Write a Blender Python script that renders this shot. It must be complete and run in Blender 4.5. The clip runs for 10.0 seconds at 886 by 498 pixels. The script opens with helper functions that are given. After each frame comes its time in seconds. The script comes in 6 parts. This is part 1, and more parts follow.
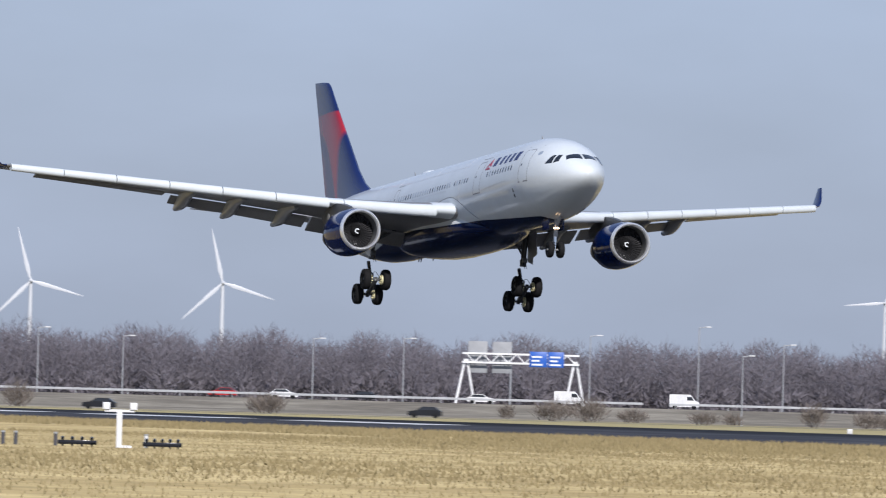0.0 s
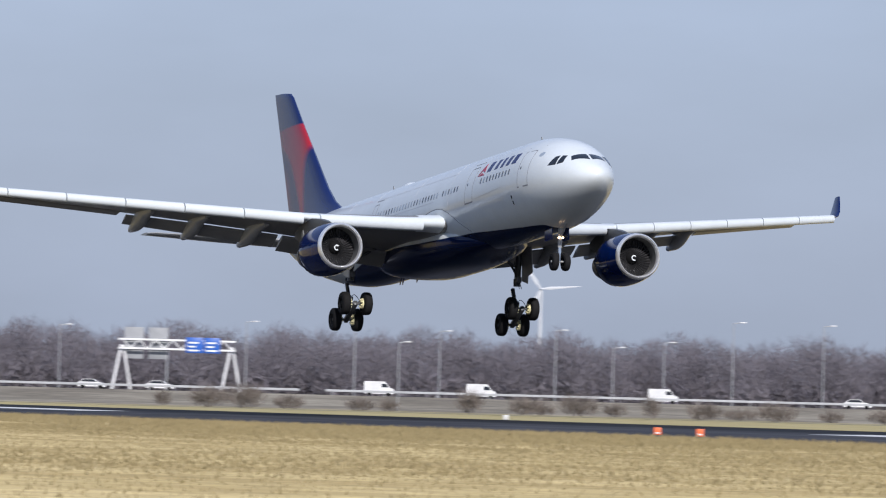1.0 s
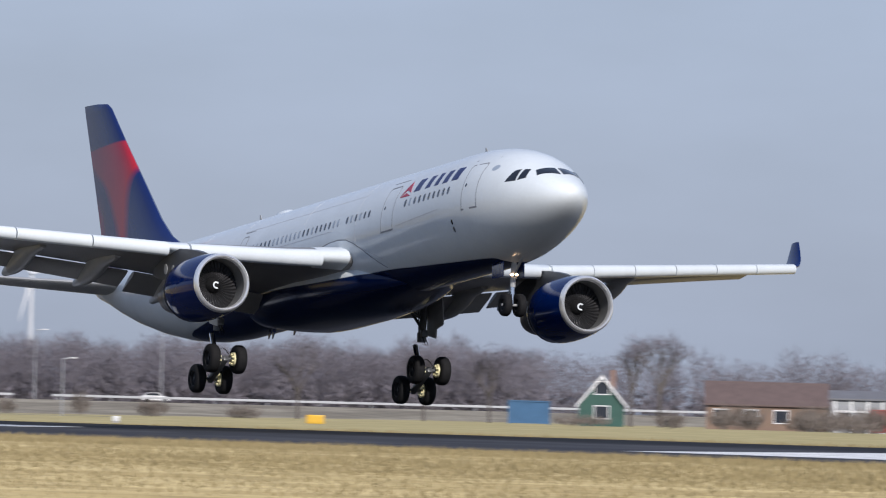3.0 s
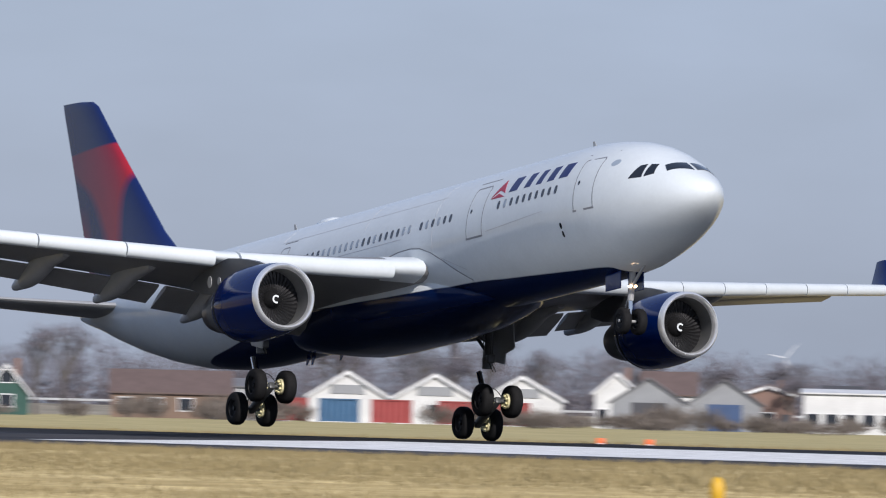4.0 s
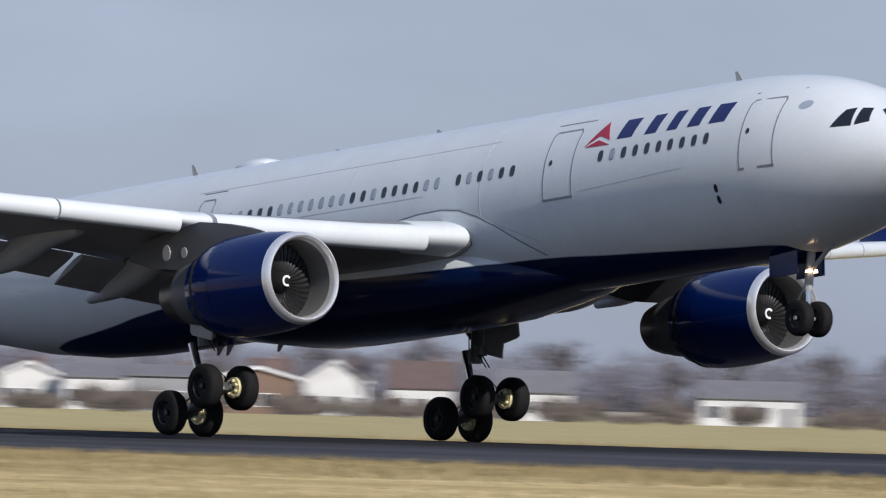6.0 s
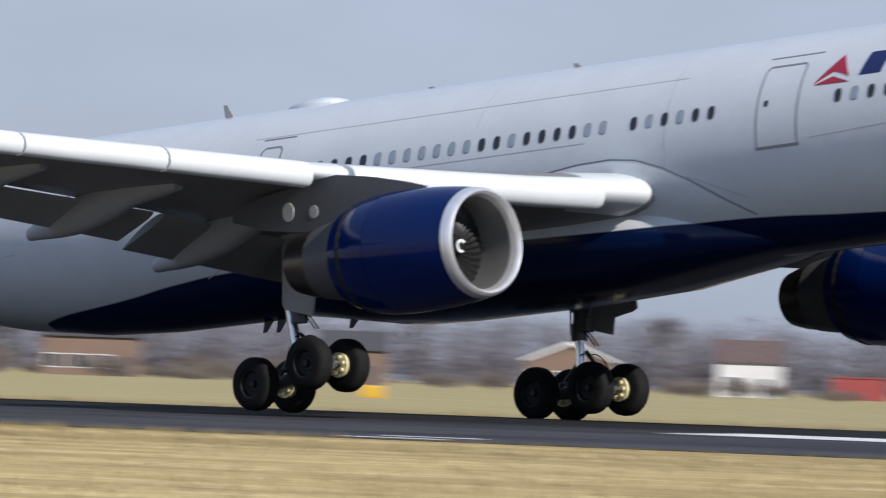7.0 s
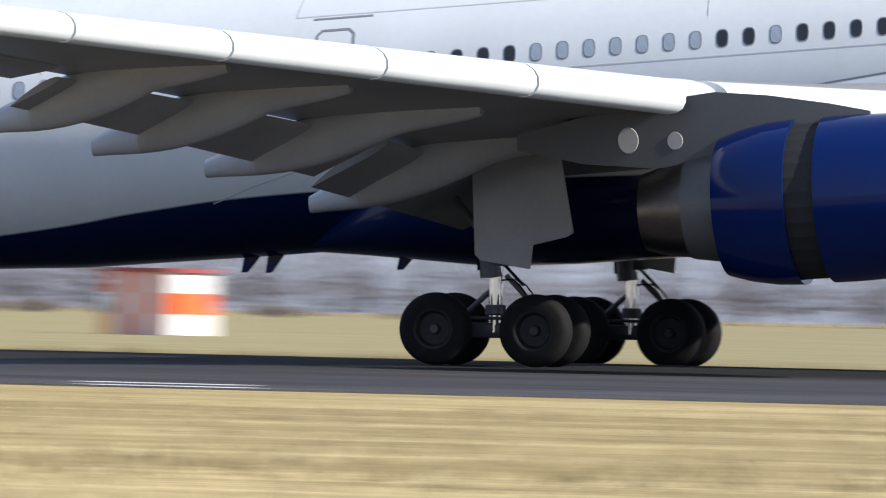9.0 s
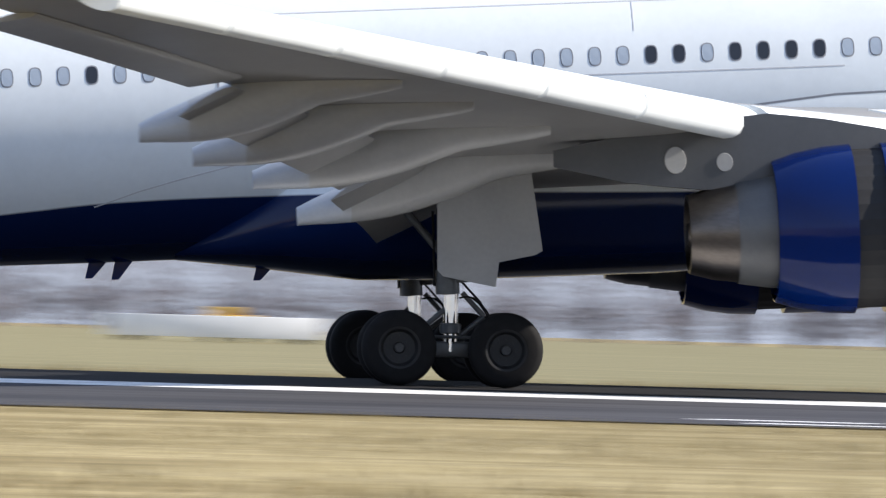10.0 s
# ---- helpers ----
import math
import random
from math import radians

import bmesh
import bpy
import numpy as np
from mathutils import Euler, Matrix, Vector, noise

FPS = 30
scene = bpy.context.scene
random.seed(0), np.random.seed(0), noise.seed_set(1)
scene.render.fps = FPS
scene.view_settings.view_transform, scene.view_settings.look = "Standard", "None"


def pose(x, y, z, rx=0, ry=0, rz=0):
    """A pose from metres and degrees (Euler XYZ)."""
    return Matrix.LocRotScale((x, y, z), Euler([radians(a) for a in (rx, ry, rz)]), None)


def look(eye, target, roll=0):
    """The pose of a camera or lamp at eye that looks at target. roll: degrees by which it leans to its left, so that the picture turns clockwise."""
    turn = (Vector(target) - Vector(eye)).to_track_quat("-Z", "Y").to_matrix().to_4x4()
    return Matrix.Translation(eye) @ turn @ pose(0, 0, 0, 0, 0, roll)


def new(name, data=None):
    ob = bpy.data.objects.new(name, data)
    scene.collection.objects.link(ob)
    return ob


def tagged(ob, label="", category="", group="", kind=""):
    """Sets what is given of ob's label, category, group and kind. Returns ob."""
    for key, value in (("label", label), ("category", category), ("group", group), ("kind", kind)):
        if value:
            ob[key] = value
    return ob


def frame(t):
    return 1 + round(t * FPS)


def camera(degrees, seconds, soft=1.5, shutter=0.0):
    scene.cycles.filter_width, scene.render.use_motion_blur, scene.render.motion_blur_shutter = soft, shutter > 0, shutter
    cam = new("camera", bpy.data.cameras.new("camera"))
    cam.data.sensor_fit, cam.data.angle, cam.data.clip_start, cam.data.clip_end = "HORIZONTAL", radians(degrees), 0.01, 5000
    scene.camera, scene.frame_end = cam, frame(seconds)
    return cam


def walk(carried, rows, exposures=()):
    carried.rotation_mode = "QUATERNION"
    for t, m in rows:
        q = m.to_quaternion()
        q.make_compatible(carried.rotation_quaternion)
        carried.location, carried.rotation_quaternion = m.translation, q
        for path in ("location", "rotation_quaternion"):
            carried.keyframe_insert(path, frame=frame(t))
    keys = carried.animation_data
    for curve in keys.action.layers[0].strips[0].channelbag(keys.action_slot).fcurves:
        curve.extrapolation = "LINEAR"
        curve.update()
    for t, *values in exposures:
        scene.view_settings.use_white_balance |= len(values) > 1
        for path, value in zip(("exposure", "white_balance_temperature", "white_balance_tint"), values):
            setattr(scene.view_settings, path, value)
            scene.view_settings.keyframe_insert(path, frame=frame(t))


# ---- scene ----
LENS, EYE, TRACK = 4.894, Vector((0.0, 0.0, 0.982)), 197.53   # lens, eye, the runway's centre line
cam = camera(LENS, 10.0, soft=1.1, shutter=0.35)

# seconds, bearing from straight across the runway, tilt, lean
CAMERA = [
    (0.0, -73.574, 0.878, -1.555),
    (0.2, -73.303, 0.867, -1.724),
    (0.3, -73.091, 0.862, -1.725),
    (0.5, -72.728, 0.853, -1.601),
    (0.7, -72.327, 0.844, -1.821),
    (0.8, -72.076, 0.850, -1.771),
    (1.0, -71.673, 0.851, -1.556),
    (1.2, -71.207, 0.857, -1.737),
    (1.3, -71.010, 0.858, -1.720),
    (1.5, -70.556, 0.857, -1.460),
    (1.7, -69.995, 0.866, -1.579),
    (1.8, -69.689, 0.876, -1.449),
    (2.0, -69.097, 0.893, -1.269),
    (2.2, -68.454, 0.908, -1.286),
    (3.3, -65.270, 0.926, -1.553),
    (3.5, -64.649, 0.927, -1.536),
    (3.7, -63.923, 0.905, -1.512),
    (3.8, -63.584, 0.925, -1.482),
    (4.0, -62.827, 0.933, -1.378),
    (4.2, -61.975, 0.931, -1.285),
    (4.3, -61.502, 0.937, -1.200),
    (4.4, -60.906, 0.960, -1.067),
    (4.5, -60.508, 0.957, -1.093),
    (4.7, -59.377, 0.973, -1.159),
    (4.8, -58.797, 0.976, -1.143),
    (5.0, -57.683, 0.948, -1.010),
    (5.2, -56.845, 0.949, -1.155),
    (5.3, -56.413, 0.948, -1.177),
    (5.5, -55.497, 0.925, -1.126),
    (5.7, -54.307, 0.907, -1.398),
    (6.8, -45.260, 0.766, -1.614),
    (7.0, -43.533, 0.725, -1.961),
    (7.2, -41.435, 0.680, -1.527),
    (7.3, -40.414, 0.667, -1.494),
    (7.5, -38.189, 0.631, -1.806),
    (7.6, -36.899, 0.602, -1.969),
    (7.7, -35.491, 0.590, -1.895),
    (7.8, -34.134, 0.568, -1.838),
    (8.0, -31.215, 0.499, -1.744),
    (8.2, -28.027, 0.456, -1.656),
    (8.3, -26.456, 0.452, -1.604),
    (8.5, -23.176, 0.418, -1.471),
    (8.6, -21.851, 0.411, -1.427),
    (8.7, -20.261, 0.394, -1.356),
    (8.8, -18.693, 0.396, -1.238),
    (9.0, -15.251, 0.358, -1.292),
    (9.2, -11.633, 0.372, -1.392),
    (9.3, -9.867, 0.335, -1.419),
    (9.5, -5.890, 0.372, -1.434),
    (9.7, -1.881, 0.400, -1.455),
    (9.8, -0.062, 0.411, -1.457),
    (10.0, 3.743, 0.464, -1.613),
]


def aim(pan, tilt, lean):
    a, b = radians(pan), radians(tilt)
    way = Vector((math.sin(a) * math.cos(b), math.cos(a) * math.cos(b), math.sin(b)))
    return look(EYE, EYE + way * 100, -lean)


walk(cam, [(t, aim(p, q, r)) for t, p, q, r in CAMERA], exposures=[(0.0, 0.03, 6130, 15), (4.0, -0.02, 6280, 15), (5.5, -0.08, 6320, 15), (7.2, 0.18, 6420, 14), (8.5, 0.50, 6520, 13), (10.0, 0.97, 6680, 13)])

# ---- light ----
SUN_AZ, SUN_EL = 95.0, 31.0     # compass bearing of the sun with +Y as north, and its height
world = bpy.data.worlds.new("sky")
scene.world = world
world.use_nodes = True
wn = world.node_tree
sky = wn.nodes.new("ShaderNodeTexSky")
sky.sky_type, sky.sun_disc = "NISHITA", False
sky.sun_elevation, sky.sun_rotation = radians(SUN_EL), radians(SUN_AZ)
sky.air_density, sky.dust_density, sky.ozone_density = 1.0, 0.6, 3.0
# thin haze over the whole sky: pale low down, deeper blue overhead
STRENGTH = 0.09
geo, up, ramp, haze = (wn.nodes.new(k) for k in ("ShaderNodeTexCoord", "ShaderNodeSeparateXYZ", "ShaderNodeValToRGB", "ShaderNodeMix"))
wn.links.new(geo.outputs["Generated"], up.inputs[0])
wn.links.new(up.outputs[2], ramp.inputs[0])
stops = ramp.color_ramp.elements
stops[0].position, stops[0].color = 0.0, (0.315, 0.38, 0.505, 1)
stops[1].position, stops[1].color = 0.9, (0.17, 0.25, 0.43, 1)
high = stops.new(0.35)
high.color = (0.30, 0.385, 0.55, 1)
mid = stops.new(0.045)
mid.color = (0.375, 0.452, 0.60, 1)
lift = wn.nodes.new("ShaderNodeVectorMath")
lift.operation = "SCALE"
lift.inputs["Scale"].default_value = 1 / STRENGTH
wn.links.new(ramp.outputs[0], lift.inputs[0])
veil, puff, tint = (wn.nodes.new(k) for k in ("ShaderNodeTexNoise", "ShaderNodeMapRange", "ShaderNodeVectorMath"))
squash = wn.nodes.new("ShaderNodeMapping")
squash.inputs["Scale"].default_value = (9, 9, 26)
wn.links.new(geo.outputs["Generated"], squash.inputs[0])
wn.links.new(squash.outputs[0], veil.inputs["Vector"])
veil.inputs["Scale"].default_value, veil.inputs["Detail"].default_value = 2.2, 5
puff.inputs["From Min"].default_value, puff.inputs["From Max"].default_value = 0.3, 0.7
puff.inputs["To Min"].default_value, puff.inputs["To Max"].default_value = 0.91, 1.09
wn.links.new(veil.outputs["Fac"], puff.inputs["Value"])
tint.operation = "SCALE"
wn.links.new(lift.outputs[0], tint.inputs[0])
wn.links.new(puff.outputs[0], tint.inputs["Scale"])
haze.data_type = "RGBA"
haze.inputs["Factor"].default_value = 0.8
wn.links.new(sky.outputs[0], haze.inputs["A"])
wn.links.new(tint.outputs[0], haze.inputs["B"])
wn.links.new(haze.outputs["Result"], wn.nodes["Background"].inputs[0])
wn.nodes["Background"].inputs[1].default_value = STRENGTH
sun = new("sun", bpy.data.lights.new("sun", "SUN"))
sun.data.energy, sun.data.angle, sun.data.color = 4.2, radians(0.6), (1.0, 0.95, 0.86)
sa, se = radians(SUN_AZ), radians(SUN_EL)
sun.matrix_world = look((math.sin(sa) * math.cos(se) * 50, math.cos(sa) * math.cos(se) * 50, math.sin(se) * 50), (0, 0, 0))


# ---- materials ----
def mat(name, color, rough=0.5, metal=0.0, vary=0.12, scale=1.0, bump=0.0, coat=0.0, stretch=(1, 1, 1), detail=None, per_object=0.0):
    m = bpy.data.materials.new(name)
    m.use_nodes = True
    n, l = m.node_tree.nodes, m.node_tree.links
    b = n["Principled BSDF"]
    b.inputs["Roughness"].default_value, b.inputs["Metallic"].default_value = rough, metal
    b.inputs["Coat Weight"].default_value, b.inputs["Coat Roughness"].default_value = coat, 0.08
    co = n.new("ShaderNodeTexCoord")
    mp = n.new("ShaderNodeMapping")
    mp.inputs["Scale"].default_value = stretch
    l.new(co.outputs["Object"], mp.inputs[0])
    big, fine = n.new("ShaderNodeTexNoise"), n.new("ShaderNodeTexNoise")
    big.inputs["Scale"].default_value, fine.inputs["Scale"].default_value = scale, scale * 9
    big.inputs["Detail"].default_value, fine.inputs["Detail"].default_value = 4, 3
    l.new(mp.outputs[0], big.inputs["Vector"])
    l.new(mp.outputs[0], fine.inputs["Vector"])
    add = n.new("ShaderNodeMath")
    add.operation = "MULTIPLY_ADD"
    l.new(fine.outputs["Fac"], add.inputs[0])
    add.inputs[1].default_value = 0.5
    l.new(big.outputs["Fac"], add.inputs[2])
    mr = n.new("ShaderNodeMapRange")
    mr.inputs["From Min"].default_value, mr.inputs["From Max"].default_value = 0.45, 1.05
    mr.inputs["To Min"].default_value, mr.inputs["To Max"].default_value = 1 - vary, 1 + vary
    l.new(add.outputs[0], mr.inputs["Value"])
    mul = n.new("ShaderNodeVectorMath")
    mul.operation = "SCALE"
    mul.inputs[0].default_value = color[:3]
    l.new(mr.outputs[0], mul.inputs["Scale"])
    out = mul.outputs[0]
    if per_object:
        inf, mo, m2 = n.new("ShaderNodeObjectInfo"), n.new("ShaderNodeMapRange"), n.new("ShaderNodeVectorMath")
        mo.inputs["To Min"].default_value, mo.inputs["To Max"].default_value = 1 - per_object, 1 + per_object
        l.new(inf.outputs["Random"], mo.inputs["Value"])
        m2.operation = "SCALE"
        l.new(out, m2.inputs[0])
        l.new(mo.outputs[0], m2.inputs["Scale"])
        out = m2.outputs[0]
    l.new(out, b.inputs["Base Color"])
    if bump:
        bp = n.new("ShaderNodeBump")
        bp.inputs["Strength"].default_value, bp.inputs["Distance"].default_value = bump, 0.05
        l.new(add.outputs[0], bp.inputs["Height"])
        l.new(bp.outputs[0], b.inputs["Normal"])
    return m


def two_tone(name, a, b_, scale, rough=0.9, stretch=(1, 1, 1), lo=0.42, hi=0.62, bump=0.3, third=None):
    """A natural surface of two mixed colours, with a finer grain over it."""
    m = mat(name, (1, 1, 1), rough, vary=0.28, scale=scale * 6, bump=bump, stretch=stretch)
    n, l = m.node_tree.nodes, m.node_tree.links
    b = n["Principled BSDF"]
    b.inputs["Specular IOR Level"].default_value = 0.15
    scaler = [x for x in n if x.bl_idname == "ShaderNodeVectorMath"][0]
    mp = [x for x in n if x.bl_idname == "ShaderNodeMapping"][0]
    patch = n.new("ShaderNodeTexNoise")
    patch.inputs["Scale"].default_value, patch.inputs["Detail"].default_value = scale, 6
    l.new(mp.outputs[0], patch.inputs["Vector"])
    ramp = n.new("ShaderNodeValToRGB")
    ramp.color_ramp.elements[0].position, ramp.color_ramp.elements[1].position = lo, hi
    ramp.color_ramp.elements[0].color, ramp.color_ramp.elements[1].color = (*a, 1), (*b_, 1)
    if third:
        e = ramp.color_ramp.elements.new((lo + hi) / 2)
        e.color = (*third, 1)
    l.new(patch.outputs["Fac"], ramp.inputs[0])
    l.new(ramp.outputs[0], scaler.inputs[0])
    return m


def livery(name, base, second, build, rough=0.18):
    """Paint in two colours; build(n, l, x, y, z) returns the socket that mixes them."""
    m = mat(name, (1, 1, 1), rough, vary=0.05, scale=0.7, coat=0.12)
    m.node_tree.nodes["Principled BSDF"].inputs["Specular IOR Level"].default_value = 0.2
    n, l = m.node_tree.nodes, m.node_tree.links
    scaler = [x for x in n if x.bl_idname == "ShaderNodeVectorMath"][0]
    co = [x for x in n if x.bl_idname == "ShaderNodeTexCoord"][0]
    sep = n.new("ShaderNodeSeparateXYZ")
    l.new(co.outputs["Object"], sep.inputs[0])
    mix = n.new("ShaderNodeMix")
    mix.data_type = "RGBA"
    mix.inputs["A"].default_value, mix.inputs["B"].default_value = (*base, 1), (*second, 1)
    l.new(build(n, l, *sep.outputs[:3]), mix.inputs["Factor"])
    l.new(mix.outputs["Result"], scaler.inputs[0])
    return m


def op(n, l, kind, a, b=None, c=None, clamp=False):
    node = n.new("ShaderNodeMath")
    node.operation, node.use_clamp = kind, clamp
    for i, v in enumerate((a, b, c)):
        if v is None:
            continue
        if isinstance(v, (int, float)):
            node.inputs[i].default_value = v
        else:
            l.new(v, node.inputs[i])
    return node.outputs[0]


def curve_of(n, l, value, lo, hi, points, out_lo, out_hi):
    """A smooth line: value from lo to hi gives, by points (both from 0 to 1), out_lo to out_hi."""
    a, c, b = n.new("ShaderNodeMapRange"), n.new("ShaderNodeFloatCurve"), n.new("ShaderNodeMapRange")
    a.inputs["From Min"].default_value, a.inputs["From Max"].default_value = lo, hi
    b.inputs["To Min"].default_value, b.inputs["To Max"].default_value = out_lo, out_hi
    line = c.mapping.curves[0]
    for x, y in points[1:-1]:
        line.points.new(x, y)
    line.points[0].location, line.points[-1].location = points[0], points[-1]
    c.mapping.update()
    l.new(value, a.inputs["Value"])
    l.new(a.outputs[0], c.inputs["Value"])
    l.new(c.outputs[0], b.inputs["Value"])
    return b.outputs[0]


NAVY, WHITE = (0.0035, 0.013, 0.060), (0.70, 0.745, 0.76)


def belly_mask(n, l, x, y, z):
    # height of the paint line along the body, from the tail (-20) to the nose (30)
    pts = [(0.0, 0.0), (0.11, 0.0), (0.13, 0.42), (0.21, 0.58), (0.25, 0.70), (0.30, 0.78), (0.34, 0.78), (0.55, 0.61), (0.64, 0.60),
           (0.72, 0.48), (0.81, 0.33), (0.862, 0.25), (0.875, 0.0), (1.0, 0.0)]
    line = curve_of(n, l, x, -20, 30, pts, -3.0, -1.4)
    return op(n, l, "MULTIPLY", op(n, l, "SUBTRACT", line, z), 25.0, clamp=True)


def fin_mask(n, l, x, y, z):
    mid = op(n, l, "MULTIPLY_ADD", z, -0.30, -23.9)
    wide = curve_of(n, l, z, 3.0, 9.2, [(0, 0.15), (0.3, 0.25), (0.6, 0.42), (0.8, 0.75), (1, 1)], 0.0, 5.2)
    off = op(n, l, "ABSOLUTE", op(n, l, "SUBTRACT", x, mid))
    a = op(n, l, "MULTIPLY", op(n, l, "SUBTRACT", wide, off), 1.1, clamp=True)
    cut = op(n, l, "MULTIPLY", op(n, l, "SUBTRACT", 9.05, z), 9.0, clamp=True)
    tail = op(n, l, "MULTIPLY", op(n, l, "SUBTRACT", op(n, l, "MULTIPLY_ADD", z, -0.25, -26.4), x), 1.0, clamp=True)
    low = op(n, l, "MULTIPLY", op(n, l, "SUBTRACT", 6.6, z), 0.8, clamp=True)
    both = op(n, l, "MAXIMUM", op(n, l, "MULTIPLY", a, cut), op(n, l, "MULTIPLY", op(n, l, "MULTIPLY", tail, low), 0.75))
    fade = op(n, l, "MULTIPLY_ADD", op(n, l, "MULTIPLY_ADD", x, 0.14, 4.3, clamp=True), 0.55, 0.42)
    return op(n, l, "MULTIPLY", both, fade)


M = {}
M["body"] = livery("white_and_navy_paint", WHITE, NAVY, belly_mask)
M["fin"] = livery("navy_and_red_paint", (0.010, 0.024, 0.115), (0.46, 0.022, 0.032), fin_mask)
M["white"] = mat("white_paint", WHITE, 0.32, vary=0.05, scale=0.8, coat=0.3)
M["grey"] = mat("grey_wing_paint", (0.22, 0.22, 0.218), 0.42, vary=0.10, scale=0.9, coat=0.1)
M["lightgrey"] = mat("light_grey_paint", (0.36, 0.365, 0.365), 0.4, vary=0.10, scale=1.2, coat=0.1)
M["blue"] = mat("navy_gloss_paint", (0.001, 0.0135, 0.095), 0.10, vary=0.06, scale=1.0, coat=0.0)
M["blue"].node_tree.nodes["Principled BSDF"].inputs["Specular IOR Level"].default_value = 0.25
M["tipgrey"] = mat("pale_fairing_tip", (0.40, 0.425, 0.455), 0.35, vary=0.08, scale=2.0)
M["pylon"] = mat("pylon_grey_paint", (0.075, 0.08, 0.088), 0.45, vary=0.12, scale=1.0)
M["steel"] = mat("bare_metal", (0.93, 0.93, 0.92), 0.34, 0.7, vary=0.08, scale=3)
M["darksteel"] = mat("heat_stained_metal", (0.15, 0.135, 0.125), 0.35, 1.0, vary=0.3, scale=2.5, stretch=(0.3, 1, 1))
M["titan"] = mat("fan_blade_metal", (0.06, 0.06, 0.064), 0.4, 0.8, vary=0.15, scale=5)
M["liner"] = mat("inlet_liner", (0.20, 0.20, 0.195), 0.45, 0.3, vary=0.08, scale=3)
M["black"] = mat("black_rubber", (0.014, 0.014, 0.015), 0.75, vary=0.2, scale=5)
M["black"].node_tree.nodes["Principled BSDF"].inputs["Specular IOR Level"].default_value = 0.12
M["cavity"] = mat("dark_cascade", (0.012, 0.012, 0.013), 0.7, vary=0.2, scale=8)
M["core"] = mat("core_cowl_grey", (0.12, 0.125, 0.13), 0.45, 0.3, vary=0.12, scale=2)
M["hub"] = mat("dark_wheel_grey", (0.018, 0.0185, 0.02), 0.6, 0.1, vary=0.2, scale=6)
M["gear"] = mat("gear_grey", (0.085, 0.09, 0.095), 0.4, 0.2, vary=0.2, scale=6)
M["chrome"] = mat("polished_piston", (0.8, 0.8, 0.8), 0.12, 1.0, vary=0.05, scale=5)
M["brake"] = mat("cream_brake", (0.80, 0.74, 0.45), 0.5, 0.2, vary=0.2, scale=8)
M["glass"] = mat("dark_glass", (0.012, 0.014, 0.018), 0.06, vary=0.1, scale=3, coat=0.5)
M["shade"] = mat("drawn_window_shade", (0.34, 0.40, 0.47), 0.4, vary=0.06, scale=6)
M["line"] = mat("panel_line", (0.24, 0.25, 0.27), 0.6, vary=0.1, scale=6)
M["red"] = mat("red_mark_paint", (0.42, 0.02, 0.05), 0.35, vary=0.06, scale=3)
M["navytext"] = mat("navy_mark_paint", (0.012, 0.022, 0.12), 0.35, vary=0.06, scale=3)


# ---- building helpers ----
def part(name, bm, material, parent=None, label="", smooth=True, at=None):
    me = bpy.data.meshes.new(name)
    bmesh.ops.recalc_face_normals(bm, faces=bm.faces)
    for fc in bm.faces:
        fc.smooth = smooth
    bm.to_mesh(me)
    bm.free()
    for mm in (material if isinstance(material, (list, tuple)) else [material]):
        me.materials.append(mm)
    if smooth:
        me.set_sharp_from_angle(angle=radians(38))
    ob = new(name, me)
    ob.parent = parent
    if at is not None:
        ob.matrix_basis = at
    if label:
        ob["label"] = label
    return ob


def loft(bm, rings, closed=True, cap0=True, cap1=True, mi=0):
    vs = [[bm.verts.new(p) for p in r] for r in rings]
    k = len(vs[0])
    for a, b in zip(vs, vs[1:]):
        for i in range(k if closed else k - 1):
            j = (i + 1) % k
            fc = bm.faces.new((a[i], a[j], b[j], b[i]))
            fc.material_index = mi
    if cap0 and closed:
        bm.faces.new(vs[0]).material_index = mi
    if cap1 and closed:
        bm.faces.new(list(reversed(vs[-1]))).material_index = mi
    return vs


def box(bm, x0, x1, y0, y1, z0, z1, bevel=0.0, mi=0, m=None):
    r = bmesh.ops.create_cube(bm, size=1.0)
    for v in r["verts"]:
        v.co = Vector((x0 + (v.co.x + 0.5) * (x1 - x0), y0 + (v.co.y + 0.5) * (y1 - y0), z0 + (v.co.z + 0.5) * (z1 - z0)))
    faces = {f_ for v in r["verts"] for f_ in v.link_faces}
    for f_ in faces:
        f_.material_index = mi
    vs = r["verts"]
    if bevel:
        es = list({e for v in vs for e in v.link_edges})
        g = bmesh.ops.bevel(bm, geom=es, offset=bevel, segments=2, affect="EDGES", profile=0.5)
        vs = list({v for f_ in g["faces"] for v in f_.verts} | {v for v in vs if v.is_valid})
        for f_ in g["faces"]:
            f_.material_index = mi
    if m is not None:
        done = set()
        for v in vs:
            for f_ in v.link_faces:
                for w in f_.verts:
                    if w not in done:
                        done.add(w)
        for w in done:
            w.co = m @ w.co


def tube(bm, a, b, r0, r1=None, seg=12, mi=0):
    """A round bar from a to b."""
    a, b = Vector(a), Vector(b)
    r1 = r0 if r1 is None else r1
    q = (b - a).to_track_quat("Z", "Y").to_matrix()
    rings = []
    for c, r in ((a, r0), (b, r1)):
        rings.append([c + q @ Vector((math.cos(2 * math.pi * i / seg) * r, math.sin(2 * math.pi * i / seg) * r, 0)) for i in range(seg)])
    loft(bm, rings, mi=mi)


